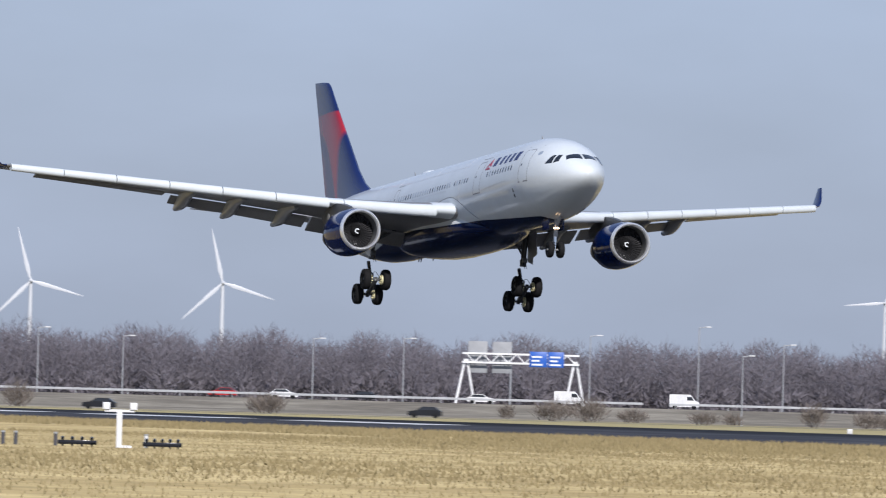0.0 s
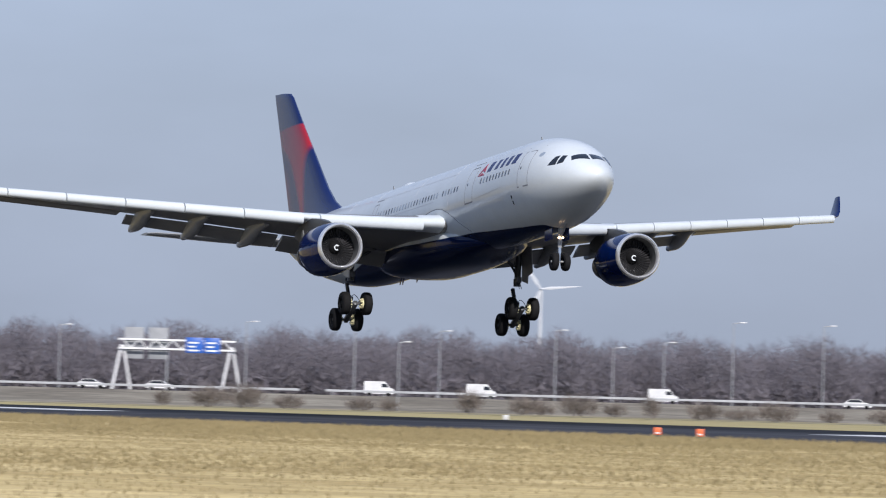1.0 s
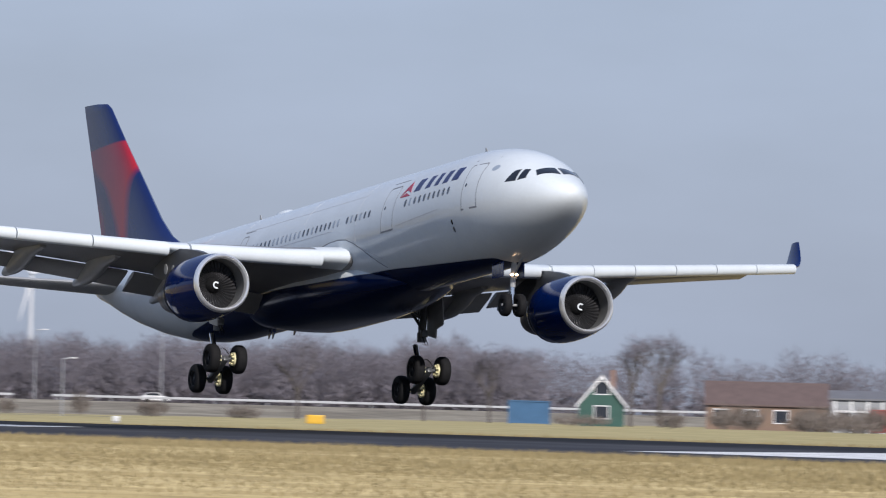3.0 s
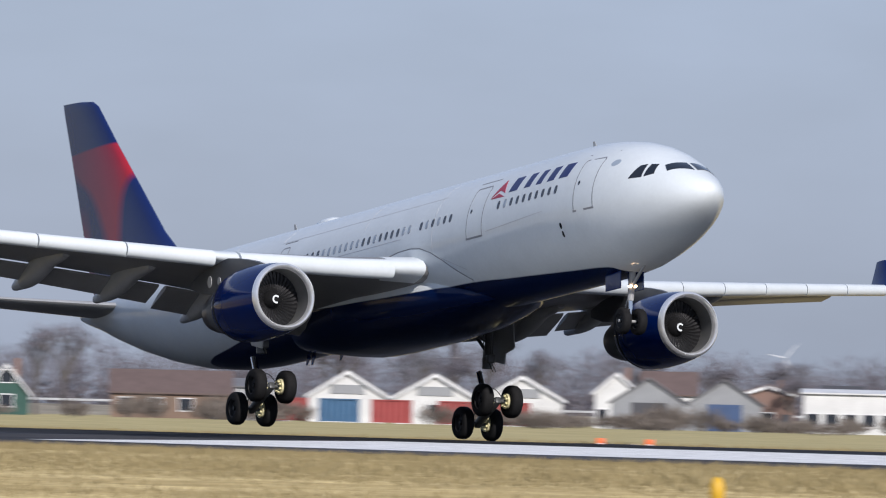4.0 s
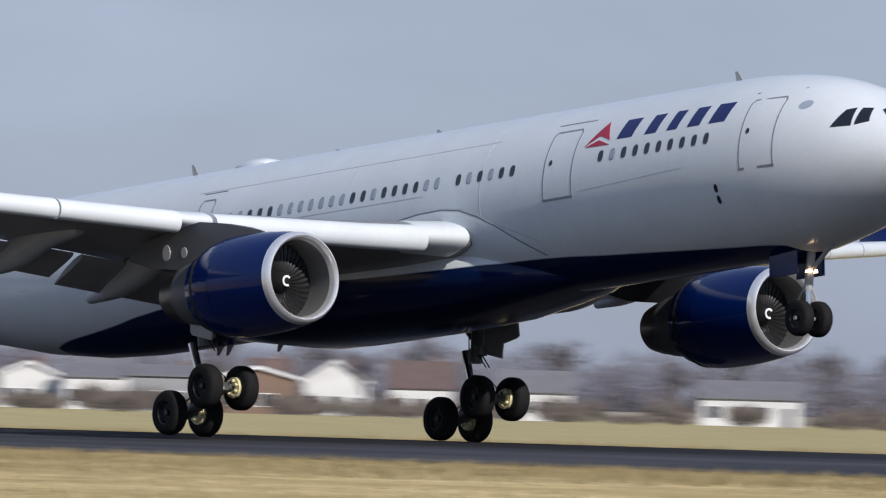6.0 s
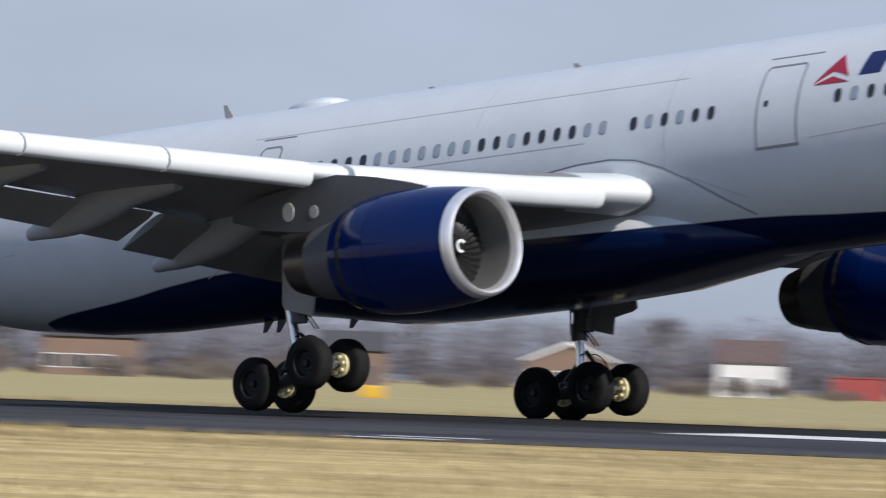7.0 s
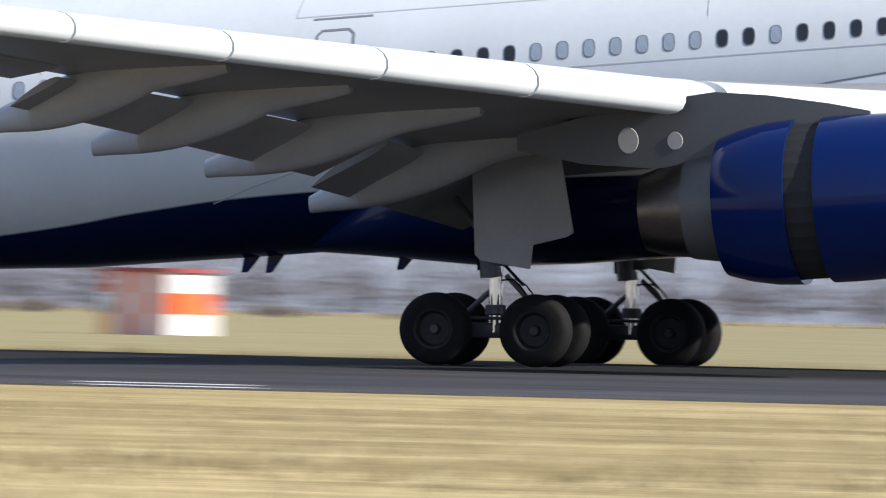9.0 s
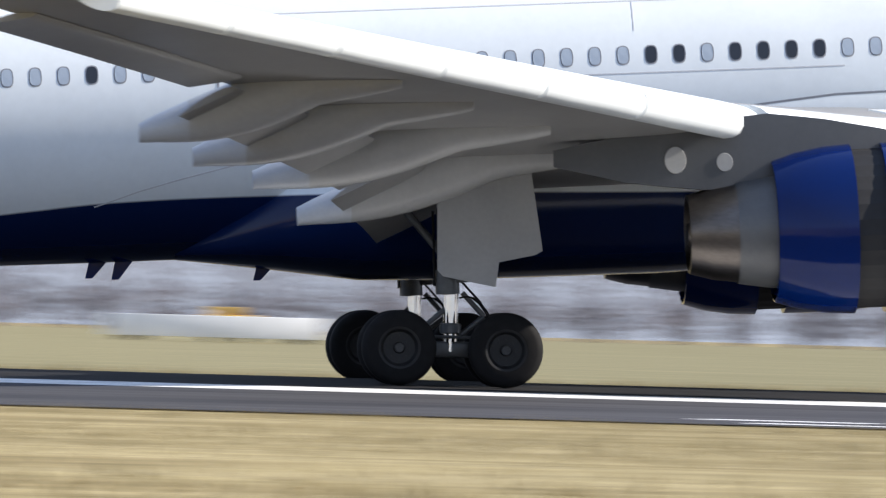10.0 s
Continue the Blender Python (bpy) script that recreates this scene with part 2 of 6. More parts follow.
def lathe(bm, profile, axis="x", seg=48, center=(0, 0, 0), mi=0, cap0=False, cap1=False):
    """profile: (along, radius). Turns about x or y through center."""
    c = Vector(center)
    rings = []
    for a, r in profile:
        ring = []
        for i in range(seg):
            t = 2 * math.pi * i / seg
            p = (a, r * math.cos(t), r * math.sin(t)) if axis == "x" else (r * math.cos(t), a, r * math.sin(t))
            ring.append(c + Vector(p))
        rings.append(ring)
    loft(bm, rings, cap0=cap0, cap1=cap1, mi=mi)


def thing(name, label, category, group="", m=None):
    e = new(name)
    if m is not None:
        e.matrix_basis = m
    return tagged(e, label, category, group)


# ---- ground and runway ----
M["grass"] = two_tone("winter_grass", (0.305, 0.238, 0.112), (0.425, 0.342, 0.175), 0.16, 0.95, (0.4, 1.0, 1), bump=0.06, third=(0.36, 0.288, 0.14))
M["grass"].node_tree.nodes["Principled BSDF"].inputs["Diffuse Roughness"].default_value = 1.0
M["fargrass"] = two_tone("far_winter_grass", (0.17, 0.165, 0.085), (0.30, 0.26, 0.14), 0.03, 0.95, (0.2, 1.0, 1))
ng, lg = M["grass"].node_tree.nodes, M["grass"].node_tree.links
gy = ng.new("ShaderNodeSeparateXYZ")
lg.new([q for q in ng if q.bl_idname == "ShaderNodeTexCoord"][0].outputs["Object"], gy.inputs[0])
green = op(ng, lg, "MULTIPLY", op(ng, lg, "MULTIPLY", op(ng, lg, "SUBTRACT", gy.outputs[1], 262.0), 0.03, clamp=True), op(ng, lg, "MULTIPLY", op(ng, lg, "SUBTRACT", 1700.0, gy.outputs[1]), 0.01, clamp=True))
gm = ng.new("ShaderNodeMix")
gm.data_type = "RGBA"
gm.inputs["B"].default_value = (0.195, 0.19, 0.105, 1)
gsrc = ng["Principled BSDF"].inputs["Base Color"].links[0].from_socket
lg.new(op(ng, lg, "MULTIPLY", green, 0.6), gm.inputs["Factor"])
lg.new(gsrc, gm.inputs["A"])
lg.new(gm.outputs["Result"], ng["Principled BSDF"].inputs["Base Color"])
M["asphalt"] = two_tone("runway_asphalt", (0.042, 0.043, 0.049), (0.068, 0.068, 0.074), 0.25, 0.85, (0.15, 1, 1), bump=0.15)
na, la = M["asphalt"].node_tree.nodes, M["asphalt"].node_tree.links
acr = na.new("ShaderNodeSeparateXYZ")
la.new([q for q in na if q.bl_idname == "ShaderNodeTexCoord"][0].outputs["Object"], acr.inputs[0])
off = op(na, la, "ABSOLUTE", op(na, la, "SUBTRACT", acr.outputs[1], TRACK))
worn = op(na, la, "MULTIPLY", op(na, la, "SUBTRACT", 11.0, off), 0.28, clamp=True)
rub = na.new("ShaderNodeMix")
rub.data_type = "RGBA"
rub.inputs["B"].default_value = (0.012, 0.012, 0.013, 1)
src = na["Principled BSDF"].inputs["Base Color"].links[0].from_socket
la.new(op(na, la, "MULTIPLY", worn, 0.85), rub.inputs["Factor"])
la.new(src, rub.inputs["A"])
la.new(rub.outputs["Result"], na["Principled BSDF"].inputs["Base Color"])
M["mark"] = two_tone("worn_white_marking", (0.66, 0.66, 0.64), (0.86, 0.86, 0.84), 1.2, 0.9, bump=0.05)
M["concrete"] = two_tone("pale_concrete", (0.30, 0.295, 0.28), (0.42, 0.41, 0.39), 0.3, 0.85, bump=0.1)
GROUND = -0.40


def land(x, y):
    """Height of the field: a low rise under the village."""
    def ease(v):
        v = max(0.0, min(1.0, v))
        return v * v * (3 - 2 * v)
    bearing = math.degrees(math.atan2(x, y))
    return GROUND + 0.6 * ease((math.hypot(x, y) - 880) / 180) * ease((bearing + 67.2) / 1.2) * ease((y - 300) / 60)



def crown(y):
    return 0.075 - 0.0150 * abs(y)


def strip(name, x0, x1, ys, material, zs, step=60.0, kind="structure", label="", category=""):
    bm = bmesh.new()
    nx = max(1, int((x1 - x0) / step))
    rows = [[bm.verts.new((x0 + (x1 - x0) * i / nx, y, z)) for y, z in zip(ys, zs)] for i in range(nx + 1)]
    for a, b in zip(rows, rows[1:]):
        for i in range(len(ys) - 1):
            bm.faces.new((a[i], b[i], b[i + 1], a[i + 1]))
    ob = part(name, bm, material, smooth=False)
    return tagged(ob, label, category, kind=kind)


# one sheet of ground with gentle swells, out to the horizon
bm = bmesh.new()
xs = [-4800, -3600, -2600, -1900] + [-1400 + 20 * i for i in range(90)] + [500, 900, 1600, 2600]
ys = [-1500, -600, -200, 0, 40, 60, 75, 90, 105, 120, 135, 150, 160, 172, 224, 235, 245, 260, 280, 300, 330, 370, 420, 460, 500, 550, 600, 660, 720, 800, 900, 1000, 1100, 1300, 1500, 2200, 3200, 4700]
rows = []
for x in xs:
    rows.append([bm.verts.new((x, y, land(x, y) + (0.0 if 165 < y < 232 or y > 1500 or abs(x) > 1500 else
                 0.09 * noise.noise(Vector((x * 0.011, y * 0.05, 0)))))) for y in ys])
for a, b in zip(rows, rows[1:]):
    for i in range(len(ys) - 1):
        bm.faces.new((a[i], b[i], b[i + 1], a[i + 1]))
tagged(part("ground", bm, M["grass"]), "flat field of dry straw-coloured winter grass", "ground", kind="structure")

HALF = [-30.0, -26.2, -22.5, -15, -7.5, 0, 7.5, 15, 22.5, 26.2, 30.0]
runway = strip("runway", -1700, 900, [TRACK + y for y in HALF], M["asphalt"], [crown(y) for y in HALF], label="dark asphalt runway with a gentle crown", category="runway")


def marking(x0, x1, y0, y1, label="worn white runway marking"):
    bm = bmesh.new()
    n = max(1, int((x1 - x0) / 15))
    rows = []
    for i in range(n + 1):
        x = x0 + (x1 - x0) * i / n
        rows.append([(x, TRACK + y0, crown(y0) + 0.006), (x, TRACK + y1, crown(y1) + 0.006),
                     (x, TRACK + y1, crown(y1) + 0.002), (x, TRACK + y0, crown(y0) + 0.002)])
    loft(bm, rows)
    ob = part("runway_marking", bm, M["mark"], smooth=False)
    return tagged(ob, label, "road marking", kind="structure")


# ---- the airliner ----
ZC, RAD, NOSE = -0.12, 2.78, 29.74
# distance from the nose, top and bottom height from the axis, half width
BODY = [(0.0, -0.16, -0.24, 0.03), (0.10, 0.09, -0.45, 0.30), (0.30, 0.27, -0.66, 0.57), (0.65, 0.50, -0.90, 0.90), (1.1, 0.75, -1.14, 1.21),
        (1.6, 1.04, -1.37, 1.49), (2.2, 1.33, -1.63, 1.76), (2.8, 1.65, -1.86, 1.98), (3.5, 1.96, -2.08, 2.19), (4.3, 2.23, -2.29, 2.38),
        (5.2, 2.45, -2.47, 2.55), (6.3, 2.62, -2.65, 2.67), (7.84, 2.76, -2.75, 2.76), (9.82, RAD, -RAD, RAD), (15.82, RAD, -RAD, RAD),
        (23.82, RAD, -RAD, RAD), (31.82, RAD, -RAD, RAD), (35.82, RAD, -RAD, RAD), (39.32, RAD, -2.76, 2.78), (41.82, RAD, -2.63, 2.75), (44.82, 2.77, -2.25, 2.64),
        (47.82, 2.72, -1.66, 2.42), (50.82, 2.62, -0.90, 2.04), (53.32, 2.50, -0.15, 1.60), (55.82, 2.30, 0.66, 1.00), (57.62, 2.08, 1.16, 0.52), (58.52, 1.88, 1.44, 0.20)]


def body_at(x):
    """Top, bottom and half width of the body at x."""
    s = NOSE - x
    for a, b in zip(BODY, BODY[1:]):
        if s <= b[0]:
            k = (s - a[0]) / (b[0] - a[0])
            return [a[i] + (b[i] - a[i]) * k for i in (1, 2, 3)]
    return list(BODY[-1][1:])


def skin(x, z, side=-1, lift=0.0):
    """The point of the body's skin at x and height z, pushed out by lift."""
    t, b, w = body_at(x)
    c, r = ZC + (t + b) / 2, (t - b) / 2
    k = max(-0.999, min(0.999, (z - c) / r))
    y = w * math.sqrt(1 - k * k)
    nrm = Vector((0, y / (w * w), (z - c) / (r * r))).normalized()
    return Vector((x, side * (y + nrm.y * lift), z + nrm.z * lift))


def patch(bm, outline, lift, side=-1, depth=0.02, mi=0):
    """A thin plate that follows the skin; outline: points (x, z)."""
    outer = [skin(x, z, side, lift) for x, z in outline]
    inner = [skin(x, z, side, lift - depth) for x, z in outline]
    loft(bm, [outer, inner], mi=mi)


def band(bm, pts, width, lift=0.006, side=-1):
    """A thin line laid on the skin through points (x, z)."""
    for (x0, z0), (x1, z1) in zip(pts, pts[1:]):
        d = Vector((x1 - x0, z1 - z0))
        n = max(1, int(d.length / 0.14)) if abs(d.y) > 0.05 else max(1, int(d.length / 1.5))
        nrm = Vector((-d.y, d.x)).normalized() * width / 2
        for i in range(n):
            a = Vector((x0, z0)) + d * (i / n)
            b = Vector((x0, z0)) + d * ((i + 1) / n)
            patch(bm, [(a.x + nrm.x, a.y + nrm.y), (b.x + nrm.x, b.y + nrm.y), (b.x - nrm.x, b.y - nrm.y), (a.x - nrm.x, a.y - nrm.y)], lift, side, 0.012)


def airfoil(le, chord, thick, twist, n=14, x0=0.0, x1=1.0, camber=0.02):
    """A closed section: from the trailing edge over the top to the nose and back below."""
    pts = []
    us = [x1 - (x1 - x0) * (0.5 - 0.5 * math.cos(math.pi * i / n)) for i in range(n + 1)]

    def half(u):
        return 5 * thick * (0.2969 * math.sqrt(max(u, 0)) - 0.126 * u - 0.3516 * u * u + 0.2843 * u ** 3 - 0.1015 * u ** 4) + 0.0012
    for u in us:
        pts.append((u, half(u) + camber * 4 * u * (1 - u)))
    for u in reversed(us[:-1] if x0 == 0 else us):
        pts.append((u, -half(u) * 0.85 + camber * 4 * u * (1 - u)))
    c, s = math.cos(radians(twist)), math.sin(radians(twist))
    return [Vector((le[0] - (u * c + w * s) * chord, le[1], le[2] + (w * c - u * s) * chord)) for u, w in pts]


# span, leading edge x, z, chord, thickness, twist (nose up)
WING = [(1.6, 10.9, -1.30, 11.0, 0.135, 4.0), (2.7, 10.2, -1.18, 10.3, 0.135, 4.0), (5.4, 8.2, -0.98, 8.6, 0.128, 3.6), (9.6, 5.25, -0.55, 6.35, 0.118, 3.0),
        (14.0, 2.4, 0.05, 5.25, 0.112, 2.4), (19.0, -0.75, 0.72, 4.15, 0.108, 1.8), (24.0, -3.9, 1.40, 3.2, 0.104, 1.2), (28.9, -7.0, 2.06, 2.3, 0.10, 0.6)]


def wing_at(y):
    for a, b in zip(WING, WING[1:]):
        if y <= b[0]:
            k = (y - a[0]) / (b[0] - a[0])
            return [a[i] + (b[i] - a[i]) * k for i in range(6)]
    return list(WING[-1])


def wing_point(y, u, below=0.0):
    """A point of the lower wing at span y and chord fraction u."""
    _, x, z, c, t, tw = wing_at(y)
    s = math.sin(radians(tw))
    return Vector((x - u * c, y, z - u * c * s - c * t * 0.42 * (1 - abs(u - 0.35)) - below))


def mirror(bm, side):
    if side < 0:
        for v in bm.verts:
            v.co.y = -v.co.y


def wing(plane, side):
    def sect(y, x0=0.0, x1=1.0):
        _, x, z, c, t, tw = wing_at(y)
        return airfoil((x, y, z), c, t, tw, x0=x0, x1=x1)
    bm = bmesh.new()
    ys = [1.6, 2.7, 4, 5.4, 7.5, 9.6, 11.8, 14, 16.5, 19, 21.5, 24, 26.5, 28.9]
    loft(bm, [sect(y) for y in ys])
    mirror(bm, side)
    w = part("wing", bm, M["grey"], plane, "grey swept wing")
    # slats, run out forward and down, in pieces
    cuts = [(3.9, 9.1)] + [(10.0 + 3.12 * i, 10.0 + 3.12 * (i + 1) - 0.05) for i in range(6)]
    for k, (y0, y1) in enumerate(cuts):
        bm = bmesh.new()
        rings = []
        for y in [y0 + (y1 - y0) * i / 4 for i in range(5)]:
            _, x, z, c, t, tw = wing_at(y)
            d = 0.55 + 0.035 * c
            s = airfoil((x + 0.45 * d, y, z - 0.22 * d - 0.08), 0.82 + 0.10 * c, 0.50, tw - 18, n=10, camber=0.0)
            rings.append(s)
        loft(bm, rings)
        mirror(bm, side)
        part("slat", bm, M["white"], w, "bright white leading-edge slat, run out")
    for y0, y1 in ((2.75, 3.95), (9.05, 10.05)):
        bm = bmesh.new()
        rings = []
        for y in [y0 + (y1 - y0) * i / 4 for i in range(5)]:
            _, x, z, c, t, tw = wing_at(y)
            rings.append(airfoil((x + 0.10, y, z - 0.02), c * 1.01, t * 1.04, tw, x0=0.0, x1=0.11))
        loft(bm, rings)
        mirror(bm, side)
        part("fixed_leading_edge", bm, M["white"], w, "white fixed leading edge between the slats")
    # flaps, run out aft and down
    for y0, y1, size, drop, name in ((3.0, 9.4, 1.75, 26, "flap"), (9.7, 18.2, 1.32, 25, "flap"), (18.6, 26.6, 0.95, 10, "aileron")):
        bm = bmesh.new()
        rings = []
        for y in [y0 + (y1 - y0) * i / 5 for i in range(6)]:
            _, x, z, c, t, tw = wing_at(y)
            s = math.sin(radians(tw))
            k = size * (1.0 if name == "flap" and y0 < 5 else (1.12 - 0.035 * (y - 9.7)) if name == "flap" else 1.0)
            back = 0.93 if name == "flap" else 0.86
            rings.append(airfoil((x - back * c, y, z - back * c * s - (0.16 if name == "flap" else 0.03)), k, 0.13, drop, n=8))
        loft(bm, rings)
        mirror(bm, side)
        part(name, bm, M["grey"], w, "lowered trailing-edge " + name)
    # canoe fairings of the flap tracks: tail point and span
    for y, tx, tz, ln in ((7.6, -2.72, -2.20, 5.3), (11.2, -3.68, -1.46, 5.4), (14.4, -4.88, -0.98, 5.0), (17.4, -5.92, -0.50, 4.6)):
        bm = bmesh.new()
        a = wing_point(y, min(0.9, max(0.25, (wing_at(y)[1] - (tx + ln)) / wing_at(y)[3])))
        rings = []
        nn = 16
        for i in range(nn + 1):
            u = i / nn
            x = a.x + (tx - a.x) * u
            v = max(0.0, (u - 0.30) / 0.70)
            low = a.z - 0.04 - 0.22 * min(1.0, u / 0.30) ** 0.8 + (tz + 0.18 - a.z) * v - 0.24 * math.sin(math.pi * min(1.0, v * 1.02))
            h = (0.10 + 0.95 * math.sin(math.pi * min(1.0, 0.06 + u * 0.87)) ** 0.8) * (1 - 0.25 * max(0.0, u - 0.5))
            wd = 0.74 * (math.sin(math.pi * min(1, u * 0.62 + 0.06)) ** 0.6) * (1 - max(0, u - 0.6) ** 1.4 * 2.0) + 0.08
            ring = []
            for j in range(16):
                t = 2 * math.pi * j / 16
                cs, sn = math.cos(t), math.sin(t)
                ring.append(Vector((x, y + wd / 2 * math.copysign(abs(cs) ** 0.75, cs), low + h / 2 + h / 2 * math.copysign(abs(sn) ** 0.85, sn))))
            rings.append(ring)
        loft(bm, rings[:14])
        mirror(bm, side)
        part("flap_fairing", bm, M["lightgrey"], w, "long grey canoe-shaped flap track fairing")
        bm = bmesh.new()
        loft(bm, rings[13:])
        mirror(bm, side)
        part("fairing_tip", bm, M["tipgrey"], w, "pale tip of the flap track fairing")
    # winglet
    bm = bmesh.new()
    rings = []
    for y, x, z, c in ((28.9, -7.0, 2.06, 2.3), (29.2, -7.3, 2.16, 2.05), (29.45, -7.65, 2.5, 1.75), (29.65, -8.15, 3.0, 1.35), (29.86, -8.75, 3.58, 0.85)):
        s = airfoil((x, y, z), c, 0.09, 0.6, n=8)
        rings.append([Vector((p.x, y + (p.z - z) * (-0.8 if y > 29 else 0), z + (p.z - z) * (0.4 if y > 29 else 1))) for p in s])
    loft(bm, rings)
    mirror(bm, side)
    part("winglet", bm, M["blue"], w, "navy upturned winglet")
    return w


def engine(plane, side):
    cy, cz, lip = 9.42 * side, -2.84, 10.72
    c = (0, cy, cz)
    bm = bmesh.new()
    lathe(bm, [(lip - 0.30, 1.40), (lip - 0.7, 1.46), (lip - 1.5, 1.53), (lip - 2.3, 1.555), (lip - 2.87, 1.55)], center=c)
    lathe(bm, [(lip - 2.87, 1.55), (lip - 2.88, 1.40)], center=c)
    e = part("engine", bm, M["blue"], plane, "navy turbofan engine with a bare metal inlet lip")
    bm = bmesh.new()
    lathe(bm, [(lip - 0.30, 1.402), (lip - 0.16, 1.385), (lip - 0.05, 1.34), (lip, 1.28), (lip - 0.04, 1.23), (lip - 0.14, 1.19), (lip - 0.30, 1.165)], center=c, seg=64)
    part("inlet_lip", bm, M["steel"], e, "bare metal inlet lip")
    bm = bmesh.new()
    lathe(bm, [(lip - 0.30, 1.165), (lip - 0.6, 1.16), (lip - 1.1, 1.20), (lip - 1.5, 1.205)], center=c, seg=64)
    part("inlet_liner", bm, M["liner"], e, "grey inlet lining")
    bm = bmesh.new()
    rings = []
    for r, tw in ((0.30, 0.0), (0.6, 0.05), (0.9, 0.12), (1.19, 0.20)):
        rings.append([Vector((lip - 1.30 + (0.0 if i % 2 else -0.05), cy + math.cos(math.pi * i / 38 + tw) * r, cz + math.sin(math.pi * i / 38 + tw) * r)) for i in range(76)])
    loft(bm, rings, cap0=False, cap1=False)
    part("fan", bm, M["titan"], e, "dark metal fan", smooth=False)
    bm = bmesh.new()
    lathe(bm, [(lip - 1.35, 0.37), (lip - 1.15, 0.31), (lip - 0.95, 0.19), (lip - 0.86, 0.07), (lip - 0.85, 0.004)], center=c, seg=28, cap1=True)
    sp = part("spinner", bm, M["black"], e, "black spinner")
    bm = bmesh.new()
    prev = []
    for i in range(12):
        t = 0.6 + i * 0.42
        r = 0.10 + 0.006 * i
        xx = lip - 0.85 - (r / 0.37) ** 2 * 0.42 + 0.03
        d = Vector((0, math.cos(t), math.sin(t)))
        o = Vector((xx, cy, cz)) + d * r
        prev.append([o + d * 0.035, o - d * 0.035, o - d * 0.035 - Vector((0.03, 0, 0)), o + d * 0.035 - Vector((0.03, 0, 0))])
    loft(bm, prev)
    part("spinner_mark", bm, M["white"], e, "white spiral on the spinner")
    bm = bmesh.new()
    ribs = []
    for i in range(64):
        t = 2 * math.pi * i / 64
        r = 1.46 if i % 2 else 1.448
        ribs.append((math.cos(t) * r, math.sin(t) * r))
    loft(bm, [[Vector((x, cy + a, cz + b)) for a, b in ribs] for x in (lip - 2.8, lip - 3.9)])
    part("reverser_cascade", bm, M["cavity"], e, "black thrust reverser cascade", smooth=False)
    bm = bmesh.new()
    lathe(bm, [(lip - 3.7, 1.10), (lip - 4.4, 1.08), (lip - 5.0, 1.02), (lip - 5.55, 0.93)], center=c)
    part("core_cowl", bm, M["core"], e, "grey core cowl")
    bm = bmesh.new()
    lathe(bm, [(lip - 5.5, 0.91), (lip - 6.0, 0.84), (lip - 6.42, 0.72), (lip - 6.43, 0.66), (lip - 5.8, 0.68)], center=c)
    lathe(bm, [(lip - 5.8, 0.42), (lip - 6.3, 0.3), (lip - 6.42, 0.2)], center=c, cap1=True)
    part("exhaust_nozzle", bm, M["darksteel"], e, "heat-stained exhaust nozzle")
    # pylon
    bm = bmesh.new()
    rings = []
    for x, zt, zb, w in ((8.7, cz + 1.60, cz + 1.40, 0.10), (7.9, cz + 1.80, cz + 1.30, 0.34), (6.8, cz + 2.02, cz + 1.05, 0.46), (5.8, cz + 2.15, cz + 0.82, 0.50),
                         (4.6, cz + 2.05, cz + 0.80, 0.50), (3.2, cz + 1.85, cz + 0.98, 0.42), (1.9, cz + 1.62, cz + 1.32, 0.08)):
        rings.append([Vector((x, cy - w / 2, zb)), Vector((x, cy + w / 2, zb)), Vector((x, cy + w / 2, zt)), Vector((x, cy - w / 2, zt))])
    loft(bm, rings)
    py = part("pylon", bm, M["pylon"], e, "grey engine pylon")
    for x, z, rx, rz in ((4.1, -1.48, 0.20, 0.25), (5.0, -1.55, 0.15, 0.17)):
        bm = bmesh.new()
        lathe(bm, [(0.0, 1.0), (0.02, 0.96)], axis="y", seg=24, cap0=True, cap1=True)
        for v in bm.verts:
            v.co = Vector((x + v.co.x * rx, cy + side * (0.252 + v.co.y), z + v.co.z * rz))
        part("access_cover", bm, M["lightgrey"], py, "pale oval access cover")
    return e


def rear_cowl(plane, side):
    """The sleeve of the thrust reverser, which slides aft."""
    lip = 10.72
    bm = bmesh.new()
    lathe(bm, [(-2.89, 1.40), (-2.885, 1.55), (-3.4, 1.52), (-3.9, 1.43), (-4.32, 1.30), (-4.33, 1.26), (-4.0, 1.33), (-3.2, 1.40)])
    ob = part("reverser_sleeve", bm, M["blue"], plane, "navy sliding thrust reverser sleeve")
    ob.matrix_basis = pose(lip, 9.42 * side, -2.84)
    return ob


